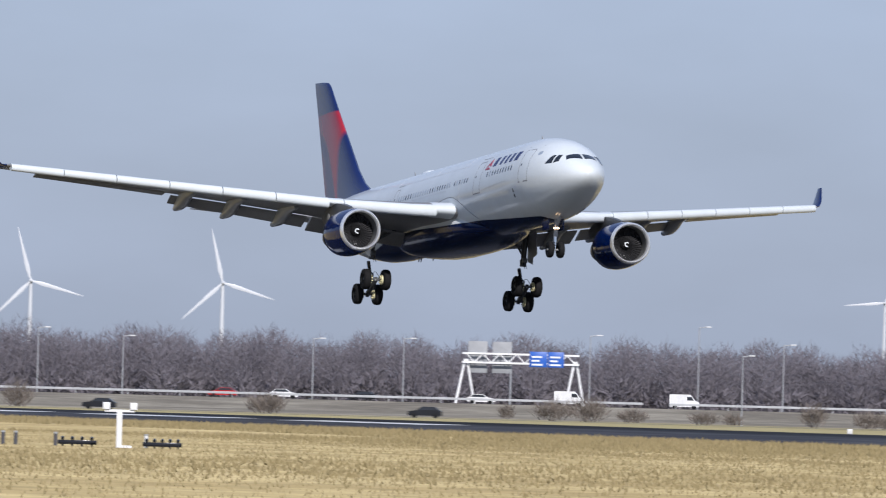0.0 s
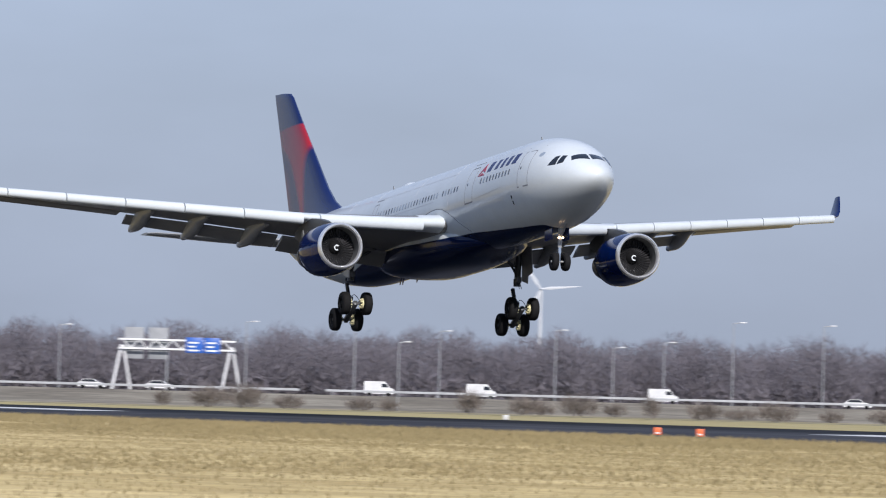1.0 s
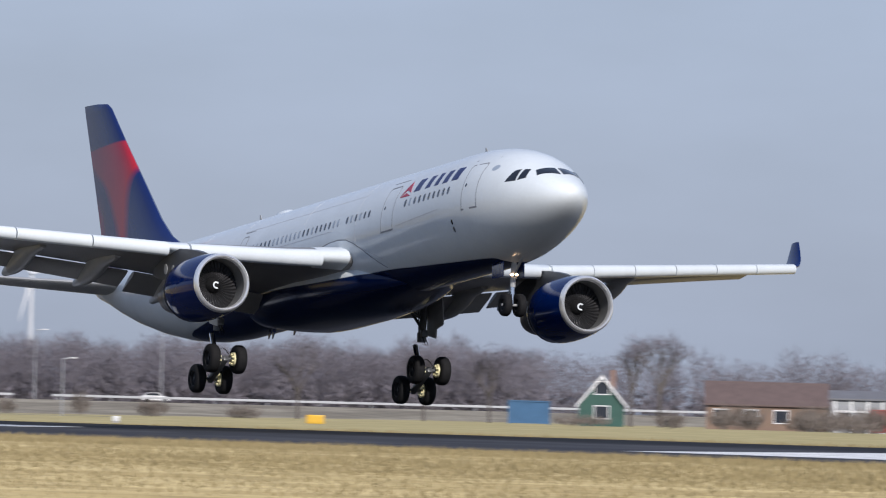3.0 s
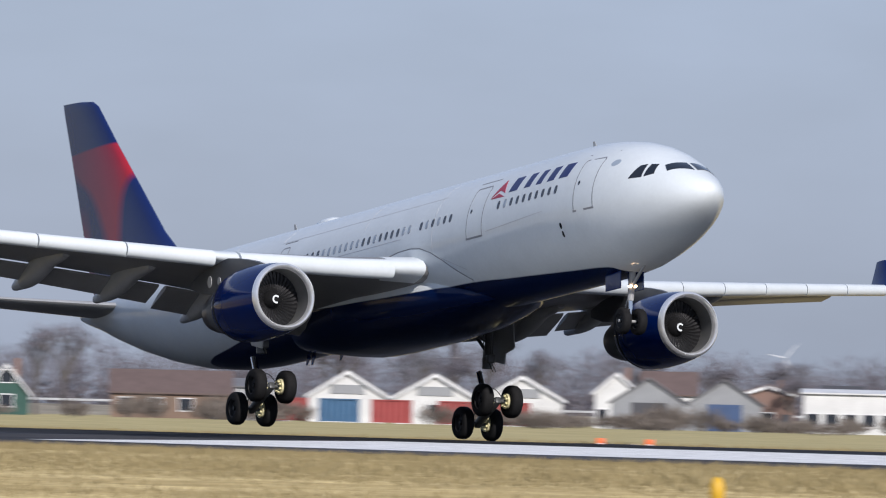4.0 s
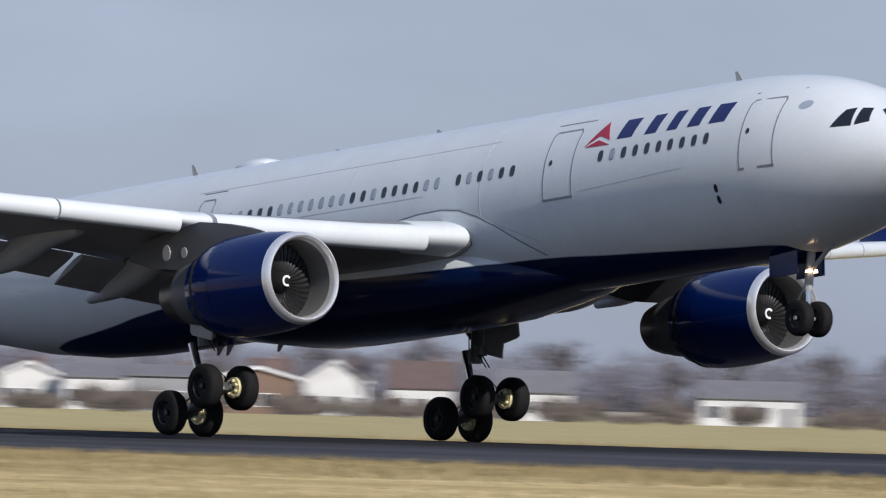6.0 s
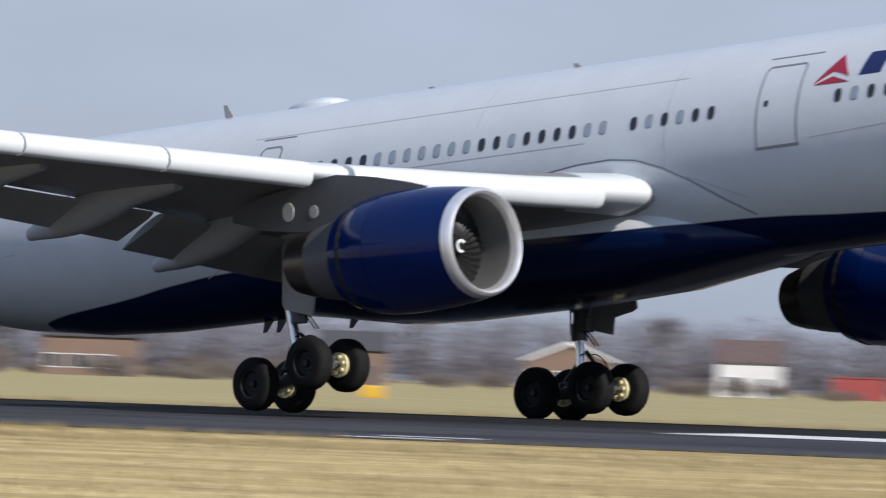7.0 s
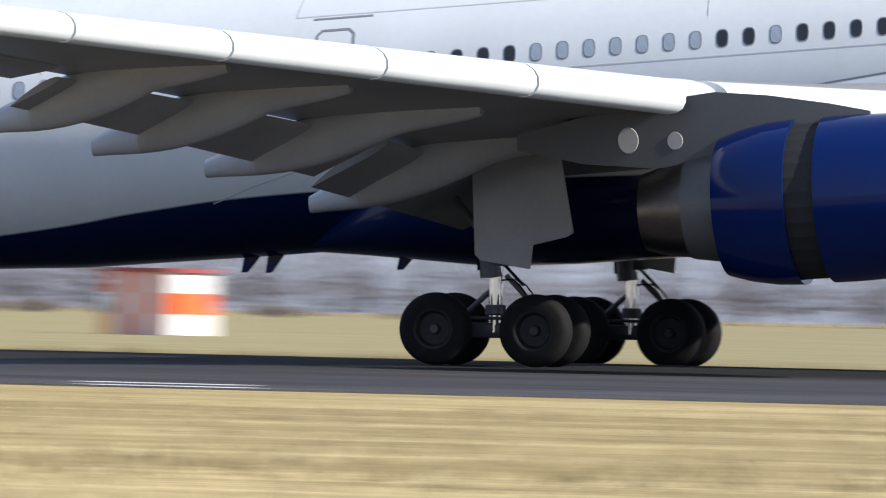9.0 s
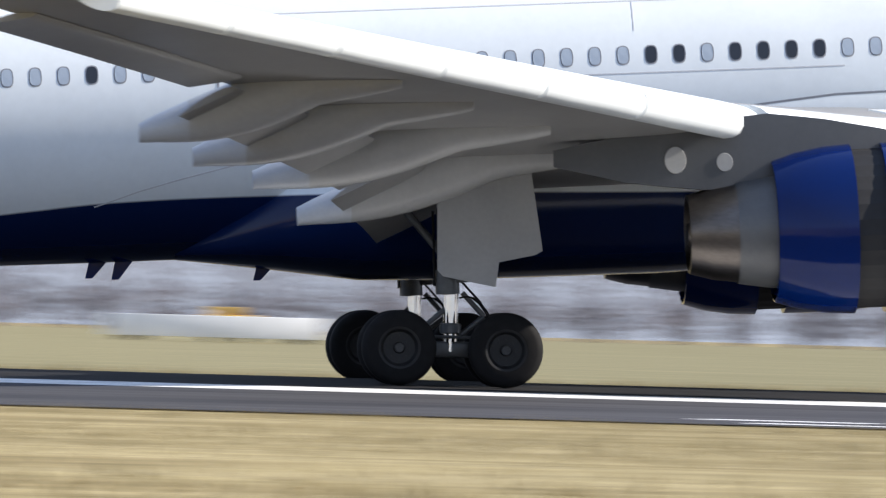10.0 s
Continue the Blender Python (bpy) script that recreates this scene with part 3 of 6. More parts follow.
def wheel(parent, x, y, z, r, w):
    bm = bmesh.new()
    s = 1 if y > 0 else -1
    lathe(bm, [(-w / 2, r * 0.56), (-w / 2, r * 0.80), (-w * 0.43, r * 0.92), (-w * 0.28, r * 0.985), (0, r), (w * 0.28, r * 0.985), (w * 0.43, r * 0.92), (w / 2, r * 0.80), (w / 2, r * 0.56)], axis="y", seg=40)
    t = part("tyre", bm, M["black"], parent, "black worn tyre")
    t.matrix_basis = pose(x, y, z)
    bm = bmesh.new()
    lathe(bm, [(-w * 0.42, r * 0.57), (-w * 0.40, r * 0.50), (-w * 0.18, r * 0.42), (-w * 0.16, r * 0.16), (-w * 0.34, r * 0.13), (-w * 0.34, 0.005)], axis="y", seg=28, cap1=True)
    lathe(bm, [(w * 0.42, r * 0.57), (w * 0.40, r * 0.50), (w * 0.18, r * 0.42), (w * 0.16, r * 0.16), (w * 0.34, r * 0.13), (w * 0.34, 0.005)], axis="y", seg=28, cap1=True)
    for i in range(9):
        a = 2 * math.pi * i / 9
        for k in (-1, 1):
            tube(bm, (math.cos(a) * r * 0.30, k * w * 0.16, math.sin(a) * r * 0.30), (math.cos(a) * r * 0.30, k * w * 0.22, math.sin(a) * r * 0.30), r * 0.06, seg=6)
    h = part("wheel_hub", bm, M["hub"], t, "grey wheel hub with bolts")
    return t


GEAR_X, GEAR_Y, WHEEL_R = 0.15, 5.34, 0.70


def main_gear(plane, side):
    y = GEAR_Y * side
    bm = bmesh.new()
    tube(bm, (GEAR_X + 0.05, y * 1.03, -1.1), (GEAR_X, y, -3.75), 0.19, seg=18)
    tube(bm, (GEAR_X, y, -3.3), (GEAR_X, y, -3.75), 0.225, seg=18)
    tube(bm, (GEAR_X, y, -2.6), (GEAR_X + 0.1, y - side * 2.0, -1.5), 0.09)
    tube(bm, (GEAR_X, y, -3.1), (GEAR_X - 1.3, y - side * 0.5, -1.4), 0.075)
    tube(bm, (GEAR_X + 0.25, y, -3.4), (GEAR_X + 0.95, y - side * 0.15, -1.3), 0.06)
    box(bm, GEAR_X + 0.10, GEAR_X + 0.42, y - 0.16, y + 0.16, -3.55, -3.2, 0.04)
    s = part("main_gear_leg", bm, M["gear"], plane, "grey main landing gear leg")
    bm = bmesh.new()
    for dy in (-0.07, 0.07):
        tube(bm, (GEAR_X - 0.22, y + dy, -2.2), (GEAR_X - 0.24, y + dy, -3.6), 0.022, seg=6)
        tube(bm, (GEAR_X + 0.24, y + dy, -3.5), (GEAR_X + 0.62, y + dy, -3.95), 0.02, seg=6)
    part("brake_hose", bm, M["black"], s, "black brake hoses")
    # leg door: a long plate with a stepped lower edge
    yo = y + side * 0.36
    out = [(0.02, -1.25), (1.75, -1.40), (1.92, -3.02), (1.78, -3.09), (1.10, -3.20), (1.02, -3.66), (0.05, -3.42), (-0.05, -3.30)]
    bm = bmesh.new()
    loft(bm, [[Vector((x, yo, z)) for x, z in out], [Vector((x, yo + side * 0.05, z)) for x, z in out]])
    part("gear_door", bm, M["lightgrey"], s, "light grey gear leg door with a stepped lower edge", smooth=False)
    return s


def bogie(plane, side):
    """The rocking four-wheel truck with the lower piston; its origin is the pivot."""
    bm = bmesh.new()
    tube(bm, (0, 0, -0.05), (0, 0, 1.95), 0.135, seg=16, mi=1)
    box(bm, -1.12, 1.12, -0.13, 0.13, -0.16, 0.14, 0.05)
    for x in (-0.99, 0.99):
        tube(bm, (x, -0.86, 0), (x, 0.86, 0), 0.08)
    b = part("bogie", bm, [M["gear"], M["chrome"]], plane, "four-wheel landing gear truck")
    for x in (-0.99, 0.99):
        for y in (-0.69, 0.69):
            wheel(b, x, y, 0, WHEEL_R, 0.50)
            bm = bmesh.new()
            k = -1 if y > 0 else 1
            lathe(bm, [(y + k * 0.10, 0.33), (y + k * 0.33, 0.33), (y + k * 0.34, 0.12)], axis="y", seg=20, center=(x, 0, 0), cap0=True, cap1=True)
            part("brake", bm, M["brake"], b, "cream brake pack")
            for i in range(7):
                a = 2 * math.pi * i / 7
                bm = bmesh.new()
                tube(bm, (x + 0.22 * math.cos(a), y + k * 0.31, 0.22 * math.sin(a)), (x + 0.22 * math.cos(a), y + k * 0.42, 0.22 * math.sin(a)), 0.05, seg=8)
                part("brake_piston", bm, M["brake"], b)
    bm = bmesh.new()
    tube(bm, (0.18, 0, 0.25), (0.62, 0, 0.62), 0.05)
    tube(bm, (0.62, 0, 0.62), (0.2, 0, 1.05), 0.05)
    part("torque_link", bm, M["gear"], b)
    for y in (-0.3, 0.3):
        bm = bmesh.new()
        tube(bm, (-0.99, y, 0.22), (0.99, y, 0.22), 0.03, seg=8)
        tube(bm, (-0.99, y, 0.22), (-0.99, y, 0.0), 0.04, seg=8)
        tube(bm, (0.99, y, 0.22), (0.99, y, 0.0), 0.04, seg=8)
        part("brake_rod", bm, M["gear"], b)
    for y in (-0.16, 0.16):
        bm = bmesh.new()
        last = Vector((0.16, y, 0.95))
        for k in range(1, 7):
            u = k / 6
            p = Vector((0.16 + 0.75 * u, y * (1 + u), 0.95 - 0.75 * u * u + 0.10 * math.sin(u * 3.1)))
            tube(bm, last, p, 0.018, seg=6)
            last = p
        part("brake_hose", bm, M["black"], b, "black brake hose")
    bm = bmesh.new()
    tube(bm, (-0.1, 0, 0.75), (-0.75, 0, 0.15), 0.055, seg=10)
    part("pitch_trimmer", bm, M["gear"], b)
    bm = bmesh.new()
    lathe(bm, [(0.28, 0.17), (0.30, 0.2), (0.46, 0.2), (0.48, 0.17)], axis="y", seg=18, cap0=True, cap1=True)
    for v in bm.verts:
        v.co = Vector((v.co.x, v.co.z, v.co.y))
    part("collar", bm, M["gear"], b)
    return b


def nose_gear(plane):
    x, hub = 23.0, -4.75
    bm = bmesh.new()
    tube(bm, (x + 0.25, 0, -2.2), (x, 0, -3.9), 0.13, seg=16)
    tube(bm, (x, 0, -3.85), (x - 0.02, 0, hub), 0.085, seg=14, mi=1)
    tube(bm, (x, -0.55, hub), (x, 0.55, hub), 0.06)
    tube(bm, (x + 0.05, 0, -3.4), (x + 1.5, 0, -2.4), 0.07)
    tube(bm, (x - 0.18, 0, -3.8), (x - 0.5, 0, -4.2), 0.035)
    tube(bm, (x - 0.5, 0, -4.2), (x - 0.12, 0, hub + 0.15), 0.035)
    g = part("nose_gear_leg", bm, [M["lightgrey"], M["chrome"]], plane, "pale nose landing gear leg")
    for y in (-0.36, 0.36):
        wheel(g, x, y, hub, 0.54, 0.36)
    for y in (-0.11, 0.11):
        bm = bmesh.new()
        lathe(bm, [(0.10, 0.02), (0.10, 0.055), (0.0, 0.05), (-0.12, 0.03)], center=(x + 0.16, y, -3.35), seg=20, cap0=True)
        part("landing_light", bm, M["lamp"], g, "lit landing light")
    for k in (-1, 1):
        bm = bmesh.new()
        box(bm, x - 1.15, x + 0.15, k * 0.52 - 0.02, k * 0.52 + 0.02, -3.45, -2.5, 0.012)
        part("nose_gear_door", bm, M["blue"], g, "navy nose gear door", smooth=False)
    return g


lampm = bpy.data.materials.new("landing_light_glow")
lampm.use_nodes = True
lampm.node_tree.nodes["Principled BSDF"].inputs["Emission Color"].default_value = (1.0, 0.66, 0.36, 1)
lampm.node_tree.nodes["Principled BSDF"].inputs["Emission Strength"].default_value = 9.0
M["lamp"] = lampm


def tail_surfaces(plane):
    bm = bmesh.new()
    rings = []
    # height, leading edge x, trailing edge x
    for z, le, te in ((2.2, -15.9, -27.6), (2.75, -17.6, -27.9), (3.4, -19.1, -28.2), (4.4, -20.5, -28.55), (6.5, -22.75, -29.3), (9.0, -25.45, -30.2), (10.9, -27.4, -30.92), (11.33, -27.95, -31.05), (11.44, -28.8, -31.08)):
        s = airfoil((0, 0, 0), le - te, 0.095, 0, n=10, camber=0)
        rings.append([Vector((le + p.x, p.z, z - (0.15 * (1 + p.x / (le - te)) if z > 10.9 else 0))) for p in s])
    loft(bm, rings)
    fin = part("tail_fin", bm, M["fin"], plane, "navy tail fin with a red swept emblem")
    for side in (-1, 1):
        bm2 = bmesh.new()
        rings = []
        for y, x, z, c in ((0.8, -20.4, 0.95, 5.9), (2.0, -21.3, 1.05, 5.2), (5.5, -23.9, 1.40, 3.7), (9.3, -26.7, 1.85, 2.2), (9.7, -27.3, 1.88, 1.6)):
            rings.append(airfoil((x, y, z), c, 0.10, -2, n=10, camber=-0.01))
        loft(bm2, rings)
        mirror(bm2, side)
        part("tailplane", bm2, M["lightgrey"], plane, "grey horizontal tailplane")
    return fin


def belly_fairing(plane):
    """The bulged fairing where the wing meets the body."""
    bm = bmesh.new()
    rings = []
    for x, w, top, low in ((13.1, 1.2, -2.2, -2.80), (11.8, 1.95, -1.8, -2.97), (10.2, 2.45, -1.3, -3.15), (8.0, 2.80, -0.7, -3.40), (4.5, 3.2, 0.05, -3.50), (0.5, 3.2, -0.05, -3.48), (-1.2, 3.08, -0.4, -3.42), (-2.6, 2.65, -1.3, -3.20), (-3.8, 1.8, -2.1, -3.02), (-4.7, 0.8, -2.55, -2.90)):
        ring = []
        for i in range(28):
            t = 2 * math.pi * i / 28
            cz, r = (top + low) / 2, (top - low) / 2
            cs, sn = math.cos(t), math.sin(t)
            ring.append(Vector((x, w * math.copysign(abs(cs) ** 0.72, cs), cz + r * math.copysign(abs(sn) ** 0.8, sn))))
        rings.append(ring)
    loft(bm, rings)
    return part("belly_fairing", bm, M["body"], plane, "bulged wing root fairing, white above and navy below")


def root_fillet(plane, side):
    """The smooth skirt that covers the joint of wing and body, with a curved upper edge."""
    edge = [(2.5, -0.70), (4.5, -0.60), (6.5, -0.38), (7.8, -0.26), (8.9, -0.24), (9.8, -0.34), (10.7, -0.62), (11.5, -1.0), (12.3, -1.48), (13.2, -2.0)]
    bm = bmesh.new()
    rings = []
    n = 36
    for i in range(n + 1):
        x = edge[0][0] + (edge[-1][0] - edge[0][0]) * i / n
        for (xa, za), (xb, zb) in zip(edge, edge[1:]):
            if xa <= x <= xb:
                top = za + (zb - za) * (x - xa) / (xb - xa)
        bulge = 0.12 * min(1.0, (13.2 - x) / 5.0 + 0.02)
        outer = [skin(x, top + (-2.1 - top) * v, side, 0.02 + bulge * min(1.0, v * 2.6) ** 0.8) for v in (0, 0.05, 0.12, 0.25, 0.45, 0.7, 1.0)]
        rings.append(outer + [skin(x, -2.1, side, -0.1), skin(x, top, side, -0.1)])
    loft(bm, rings)
    fillet = part("root_fillet", bm, M["body"], plane, "smooth white wing root fillet with a curved upper edge")
    # dark strip laid on as the shade that outlines the fillet's edge
    bm = bmesh.new()
    band(bm, edge, 0.04, 0.03, side)
    part("edge_shade", bm, M["line"], fillet, "dark strip standing in for shade along the fillet's edge", smooth=False)
    bm = bmesh.new()
    band(bm, [(-6.25, -1.86), (-5.9, -1.76), (-5.4, -1.60), (-4.6, -1.40), (-3.6, -1.18)], 0.02, 0.004, side)
    part("skin_joint", bm, M["joint"], fillet, "grey joint behind the wing", smooth=False)
    return fillet


def fuselage(plane):
    bm = bmesh.new()
    rings = []
    seg = 72
    xs = []
    for a, b in zip(BODY, BODY[1:]):
        n = max(1, int((b[0] - a[0]) / 1.0))
        xs += [a[0] + (b[0] - a[0]) * i / n for i in range(n)]
    xs.append(BODY[-1][0])
    for s in xs:
        t, b, w = body_at(NOSE - s)
        c, r = ZC + (t + b) / 2, (t - b) / 2
        rings.append([Vector((NOSE - s, w * math.cos(2 * math.pi * i / seg), c + r * math.sin(2 * math.pi * i / seg))) for i in range(seg)])
    loft(bm, rings)
    fu = part("fuselage", bm, M["body"], plane, "white airliner body with a navy belly")
    return fu


def body_details(fu):
    # cabin windows
    rows = [16.62 + 0.553 * i for i in range(10)] + [9.676 + 0.533 * i for i in range(6)] + [8.61 - 0.533 * i - (0.43 if i > 23 else 0.0) for i in range(38)]
    dark = {0, 2, 3, 4, 5, 6, 7, 8, 9, 10, 12, 14, 15, 18, 19, 20, 21, 23, 24, 32, 33, 34, 43, 47}
    rnd = random.Random(4)
    for side in (-1, 1):
        for k, x in enumerate(rows):
            if -4.1 < x < -2.85:      # the exit behind the wing
                continue
            zc = 0.62
            oval = [(x + 0.125 * math.copysign(abs(math.cos(t)) ** 0.7, math.cos(t)), zc + 0.185 * math.copysign(abs(math.sin(t)) ** 0.7, math.sin(t))) for t in [2 * math.pi * i / 16 for i in range(16)]]
            inner = [(x + (a - x) * 0.82, zc + (b - zc) * 0.86) for a, b in oval]
            bm = bmesh.new()
            patch(bm, oval, 0.004, side, 0.02, 0)
            patch(bm, inner, 0.009, side, 0.02, 1)
            isdark = k in dark if side < 0 else rnd.random() < 0.5
            part("cabin_window", bm, [M["line"], M["glass"] if isdark else M["shade"]], fu, "dark cabin window" if isdark else "cabin window with its shade drawn", smooth=False)
        # doors
        for x0, x1 in ((23.12, 24.50), (13.92, 15.28), (-3.85, -3.10)):
            bm = bmesh.new()
            z0, z1 = (-0.45, 1.62) if x0 > 0 else (-0.45, 1.36)
            band(bm, [(x0, z0), (x0, z1 - 0.1), (x0 + 0.1, z1), (x1 - 0.1, z1), (x1, z1 - 0.1), (x1, z0)], 0.045, 0.006, side)
            d = part("door_outline", bm, M["line"], fu, "grey outline of a cabin door", smooth=False)
            bm = bmesh.new()
            band(bm, [(x0 - 0.05, z0 - 0.02), (x1 + 0.05, z0 - 0.02)], 0.08, 0.008, side)
            part("door_sill", bm, M["line"], d, "dark door sill", smooth=False)
            bm = bmesh.new()
            patch(bm, [(x0 + 0.28 + 0.07 * math.cos(t), 0.66 + 0.09 * math.sin(t)) for t in [i * math.pi / 5 for i in range(10)]], 0.01, side, 0.02)
            part("door_window", bm, M["glass"], d, smooth=False)
            bm = bmesh.new()
            band(bm, [(x0 - 0.1, z1 + 0.24), (x1 + 0.35, z1 + 0.24)], 0.035, 0.006, side)
            part("rain_gutter", bm, M["line"], d, smooth=False)


def airliner():
    plane = thing("airliner", "white twin-engine airliner with a navy belly and engines, landing gear down", "airplane")
    fu = fuselage(plane)
    belly_fairing(plane)
    body_details(fu)
    cockpit(fu)
    emblem(fu)
    antennas(fu)
    parts = {}
    for side in (-1, 1):
        parts["wing", side] = wing(plane, side)
        root_fillet(plane, side)
        engine(plane, side)
        parts["sleeve", side] = rear_cowl(plane, side)
        main_gear(plane, side)
        parts["bogie", side] = bogie(plane, side)
    nose_gear(plane)
    tail_surfaces(plane)
    return plane, parts


def grid_plate(bm, corners, place, n=6, lift=0.018, depth=0.05, mi=0):
    """A plate bent over the skin between four corners; place(u, v, lift) gives its points."""
    a, b, c, d = (Vector(k) for k in corners)
    top = [[bm.verts.new(place(*((a * (1 - i / n) + b * (i / n)) * (1 - j / n) + (d * (1 - i / n) + c * (i / n)) * (j / n)), lift)) for i in range(n + 1)] for j in range(n + 1)]
    for j in range(n):
        for i in range(n):
            bm.faces.new((top[j][i], top[j][i + 1], top[j + 1][i + 1], top[j + 1][i])).material_index = mi
    edge = [top[0][i] for i in range(n)] + [top[j][n] for j in range(n)] + [top[n][n - i] for i in range(n)] + [top[n - j][0] for j in range(n)]
    uv = [a + (b - a) * (i / n) for i in range(n)] + [b + (c - b) * (i / n) for i in range(n)] + [c + (d - c) * (i / n) for i in range(n)] + [d + (a - d) * (i / n) for i in range(n)]
    low = [bm.verts.new(place(p.x, p.y, lift - depth)) for p in uv]
    k = len(edge)
    for i in range(k):
        bm.faces.new((edge[i], low[i], low[(i + 1) % k], edge[(i + 1) % k])).material_index = mi


def cockpit(fu):
    """Six dark windscreen panes that follow the nose."""
    def outward(q, side, lift):
        return q + Vector((0.45, side * 0.6, 0.65)).normalized() * lift
    for side in (-1, 1):
        for cs in ([(26.50, 0.46), (27.14, 0.46), (27.02, 1.02), (26.76, 0.98)], [(27.23, 0.48), (27.62, 0.56), (27.42, 0.99), (27.16, 1.01)]):
            bm = bmesh.new()
            grid_plate(bm, cs, lambda x, z, lift: outward(skin(x, z, side, 0.0), side, lift))
            part("cockpit_window", bm, M["glass"], fu, "dark cockpit window")
        bm = bmesh.new()
        grid_plate(bm, [(27.66, 0.92), (27.88, 0.07), (28.56, 0.07), (28.04, 1.04)], lambda x, y, lift: nose_point(x, y, side, lift), 8)
        part("cockpit_window", bm, M["glass"], fu, "dark cockpit window")


def nose_point(x, y, side, lift):
    """The point on top of the nose at x and offset y."""
    t, b, w = body_at(x)
    c, r = ZC + (t + b) / 2, (t - b) / 2
    k = min(0.999, y / w)
    z = c + r * math.sqrt(1 - k * k)
    n = Vector((0.55, side * k / w, math.sqrt(1 - k * k) / r)).normalized()
    return Vector((x, side * y, z)) + n * lift


def emblem(fu):
    # a red swept triangle, and five slanted navy bars in place of the name
    def on_skin(x, z, lift):
        return skin(x, z, -1, lift)
    bm = bmesh.new()
    for quad in ([(15.70, 0.99), (16.00, 1.13), (16.30, 1.27), (16.45, 1.70)], [(16.30, 1.27), (16.60, 1.19), (16.86, 1.09), (16.45, 1.70)],
                 [(15.74, 0.965), (16.30, 0.955), (16.90, 0.95), (16.32, 1.14)]):
        grid_plate(bm, quad, on_skin, 4, 0.012, 0.02)
    part("red_emblem", bm, M["red"], fu, "red triangular emblem", smooth=False)
    for x, w in ((17.20, 0.86), (18.52, 0.68), (19.56, 0.62), (20.52, 0.72), (21.52, 0.86)):
        bm = bmesh.new()
        grid_plate(bm, [(x, 1.08), (x + w - 0.16, 1.08), (x + w, 1.66), (x + 0.16, 1.66)], on_skin, 5, 0.012, 0.02)
        part("name_bar", bm, M["navytext"], fu, "navy bar of lettering", smooth=False)
    bm = bmesh.new()
    patch(bm, [(25.32 + 0.24 * math.cos(t), 1.27 + 0.14 * math.sin(t)) for t in [i * math.pi / 8 for i in range(16)]], 0.006)
    part("round_mark", bm, M["shade"], fu, "pale grey round mark", smooth=False)
    for z in (-0.91, -1.24):
        bm = bmesh.new()
        patch(bm, [(21.98 + 0.08 * math.cos(t), z + 0.13 * math.sin(t)) for t in [i * math.pi / 5 for i in range(10)]], 0.006)
        part("service_port", bm, M["glass"], fu, "dark service port", smooth=False)
    # panel joints
    for pts in ([(4.05, 2.25), (4.05, 1.08)], [(-4.2, 2.3), (-4.32, 1.66), (11.2, 1.66)], [(-9.5, 2.2), (-9.5, 0.9)], [(15.6, -0.35), (20.6, -0.15)],
                [(0.5, 0.28), (8.0, 0.28)], [(-13.5, -0.6), (-13.1, -0.6)], [(10.8, 2.3), (10.8, -0.9)], [(11.4, -0.9), (13.2, -1.6)]):
        bm = bmesh.new()
        band(bm, pts, 0.022, 0.004)
        part("panel_joint", bm, M["joint"], fu, smooth=False)


def antennas(fu):
    bm = bmesh.new()
    rings = []
    for x, w, h in ((-2.95, 0.06, 0.05), (-3.15, 0.45, 0.20), (-3.6, 0.58, 0.29), (-4.2, 0.56, 0.29), (-4.8, 0.42, 0.19), (-5.2, 0.08, 0.04)):
        rings.append([Vector((x, w * math.cos(math.pi * i / 10), ZC + RAD - 0.08 + h * math.sin(math.pi * i / 10))) for i in range(11)])
    loft(bm, rings)
    part("antenna_dome", bm, M["white"], fu, "white satellite antenna dome")
    for x, top, hgt, name in ((-7.4, 1, 0.42, "blade_antenna"), (20.0, 1, 0.36, "blade_antenna"), (5.4, 1, 0.18, "blade_antenna"), (0.2, 1, 0.12, "blade_antenna"),
                              (-6.2, -1, 0.30, "blade_antenna"), (-5.7, -1, 0.34, "blade_antenna"), (-3.0, -1, 0.28, "blade_antenna")):
        bm = bmesh.new()
        t, b, w = body_at(x)
        z = ZC + (t - 0.03 if top > 0 else b + 0.03 - (0.2 if -4 < x < 0 else 0.02))
        loft(bm, [[Vector((x + 0.22, -0.02, z)), Vector((x + 0.22, 0.02, z)), Vector((x - 0.12, 0.02, z)), Vector((x - 0.12, -0.02, z))],
                  [Vector((x - 0.06, -0.008, z + top * hgt)), Vector((x - 0.06, 0.008, z + top * hgt)), Vector((x - 0.2, 0.008, z + top * hgt)), Vector((x - 0.2, -0.008, z + top * hgt))]])
        part(name, bm, M["lightgrey"] if top > 0 else M["blue"], fu, smooth=False)


M["joint"] = mat("skin_joint", (0.50, 0.51, 0.53), 0.5, vary=0.1, scale=6)
plane, moving = airliner()


# ---- runway paint ----
marking(-376, -286, -23, -7.0, "broad worn white aiming stripe on the runway")
for x0, x1 in ((-760, -736), (-718, -681), (-664, -630), (-497, -467), (-168, -138), (1, 33)):
    marking(x0, x1, -13.0, -9.6)
for x0 in (-164, -53, -18.4, 15.5):
    for y0, dx in ((-26.4, 0.0), (-28.4, 0.7)):
        marking(x0 + dx, x0 + dx + 3.0, y0 - 0.5, y0)

# ---- the far side ----


def far(az, r, z=None):
    a = radians(az)
    x, y = math.sin(a) * r, math.cos(a) * r
    return Vector((x, y, land(x, y) if z is None else z))


def facing(az, r, z=None):
    """A pose out there whose own -Y looks back at the eye."""
    p = far(az, r, z)
    return pose(p.x, p.y, p.z, 0, 0, -az)


def simple(name, color, rough=0.8, vary=0.15, scale=0.6, metal=0.0, bump=0.0):
    M[name] = mat(name, color, rough, metal, vary, scale, bump)


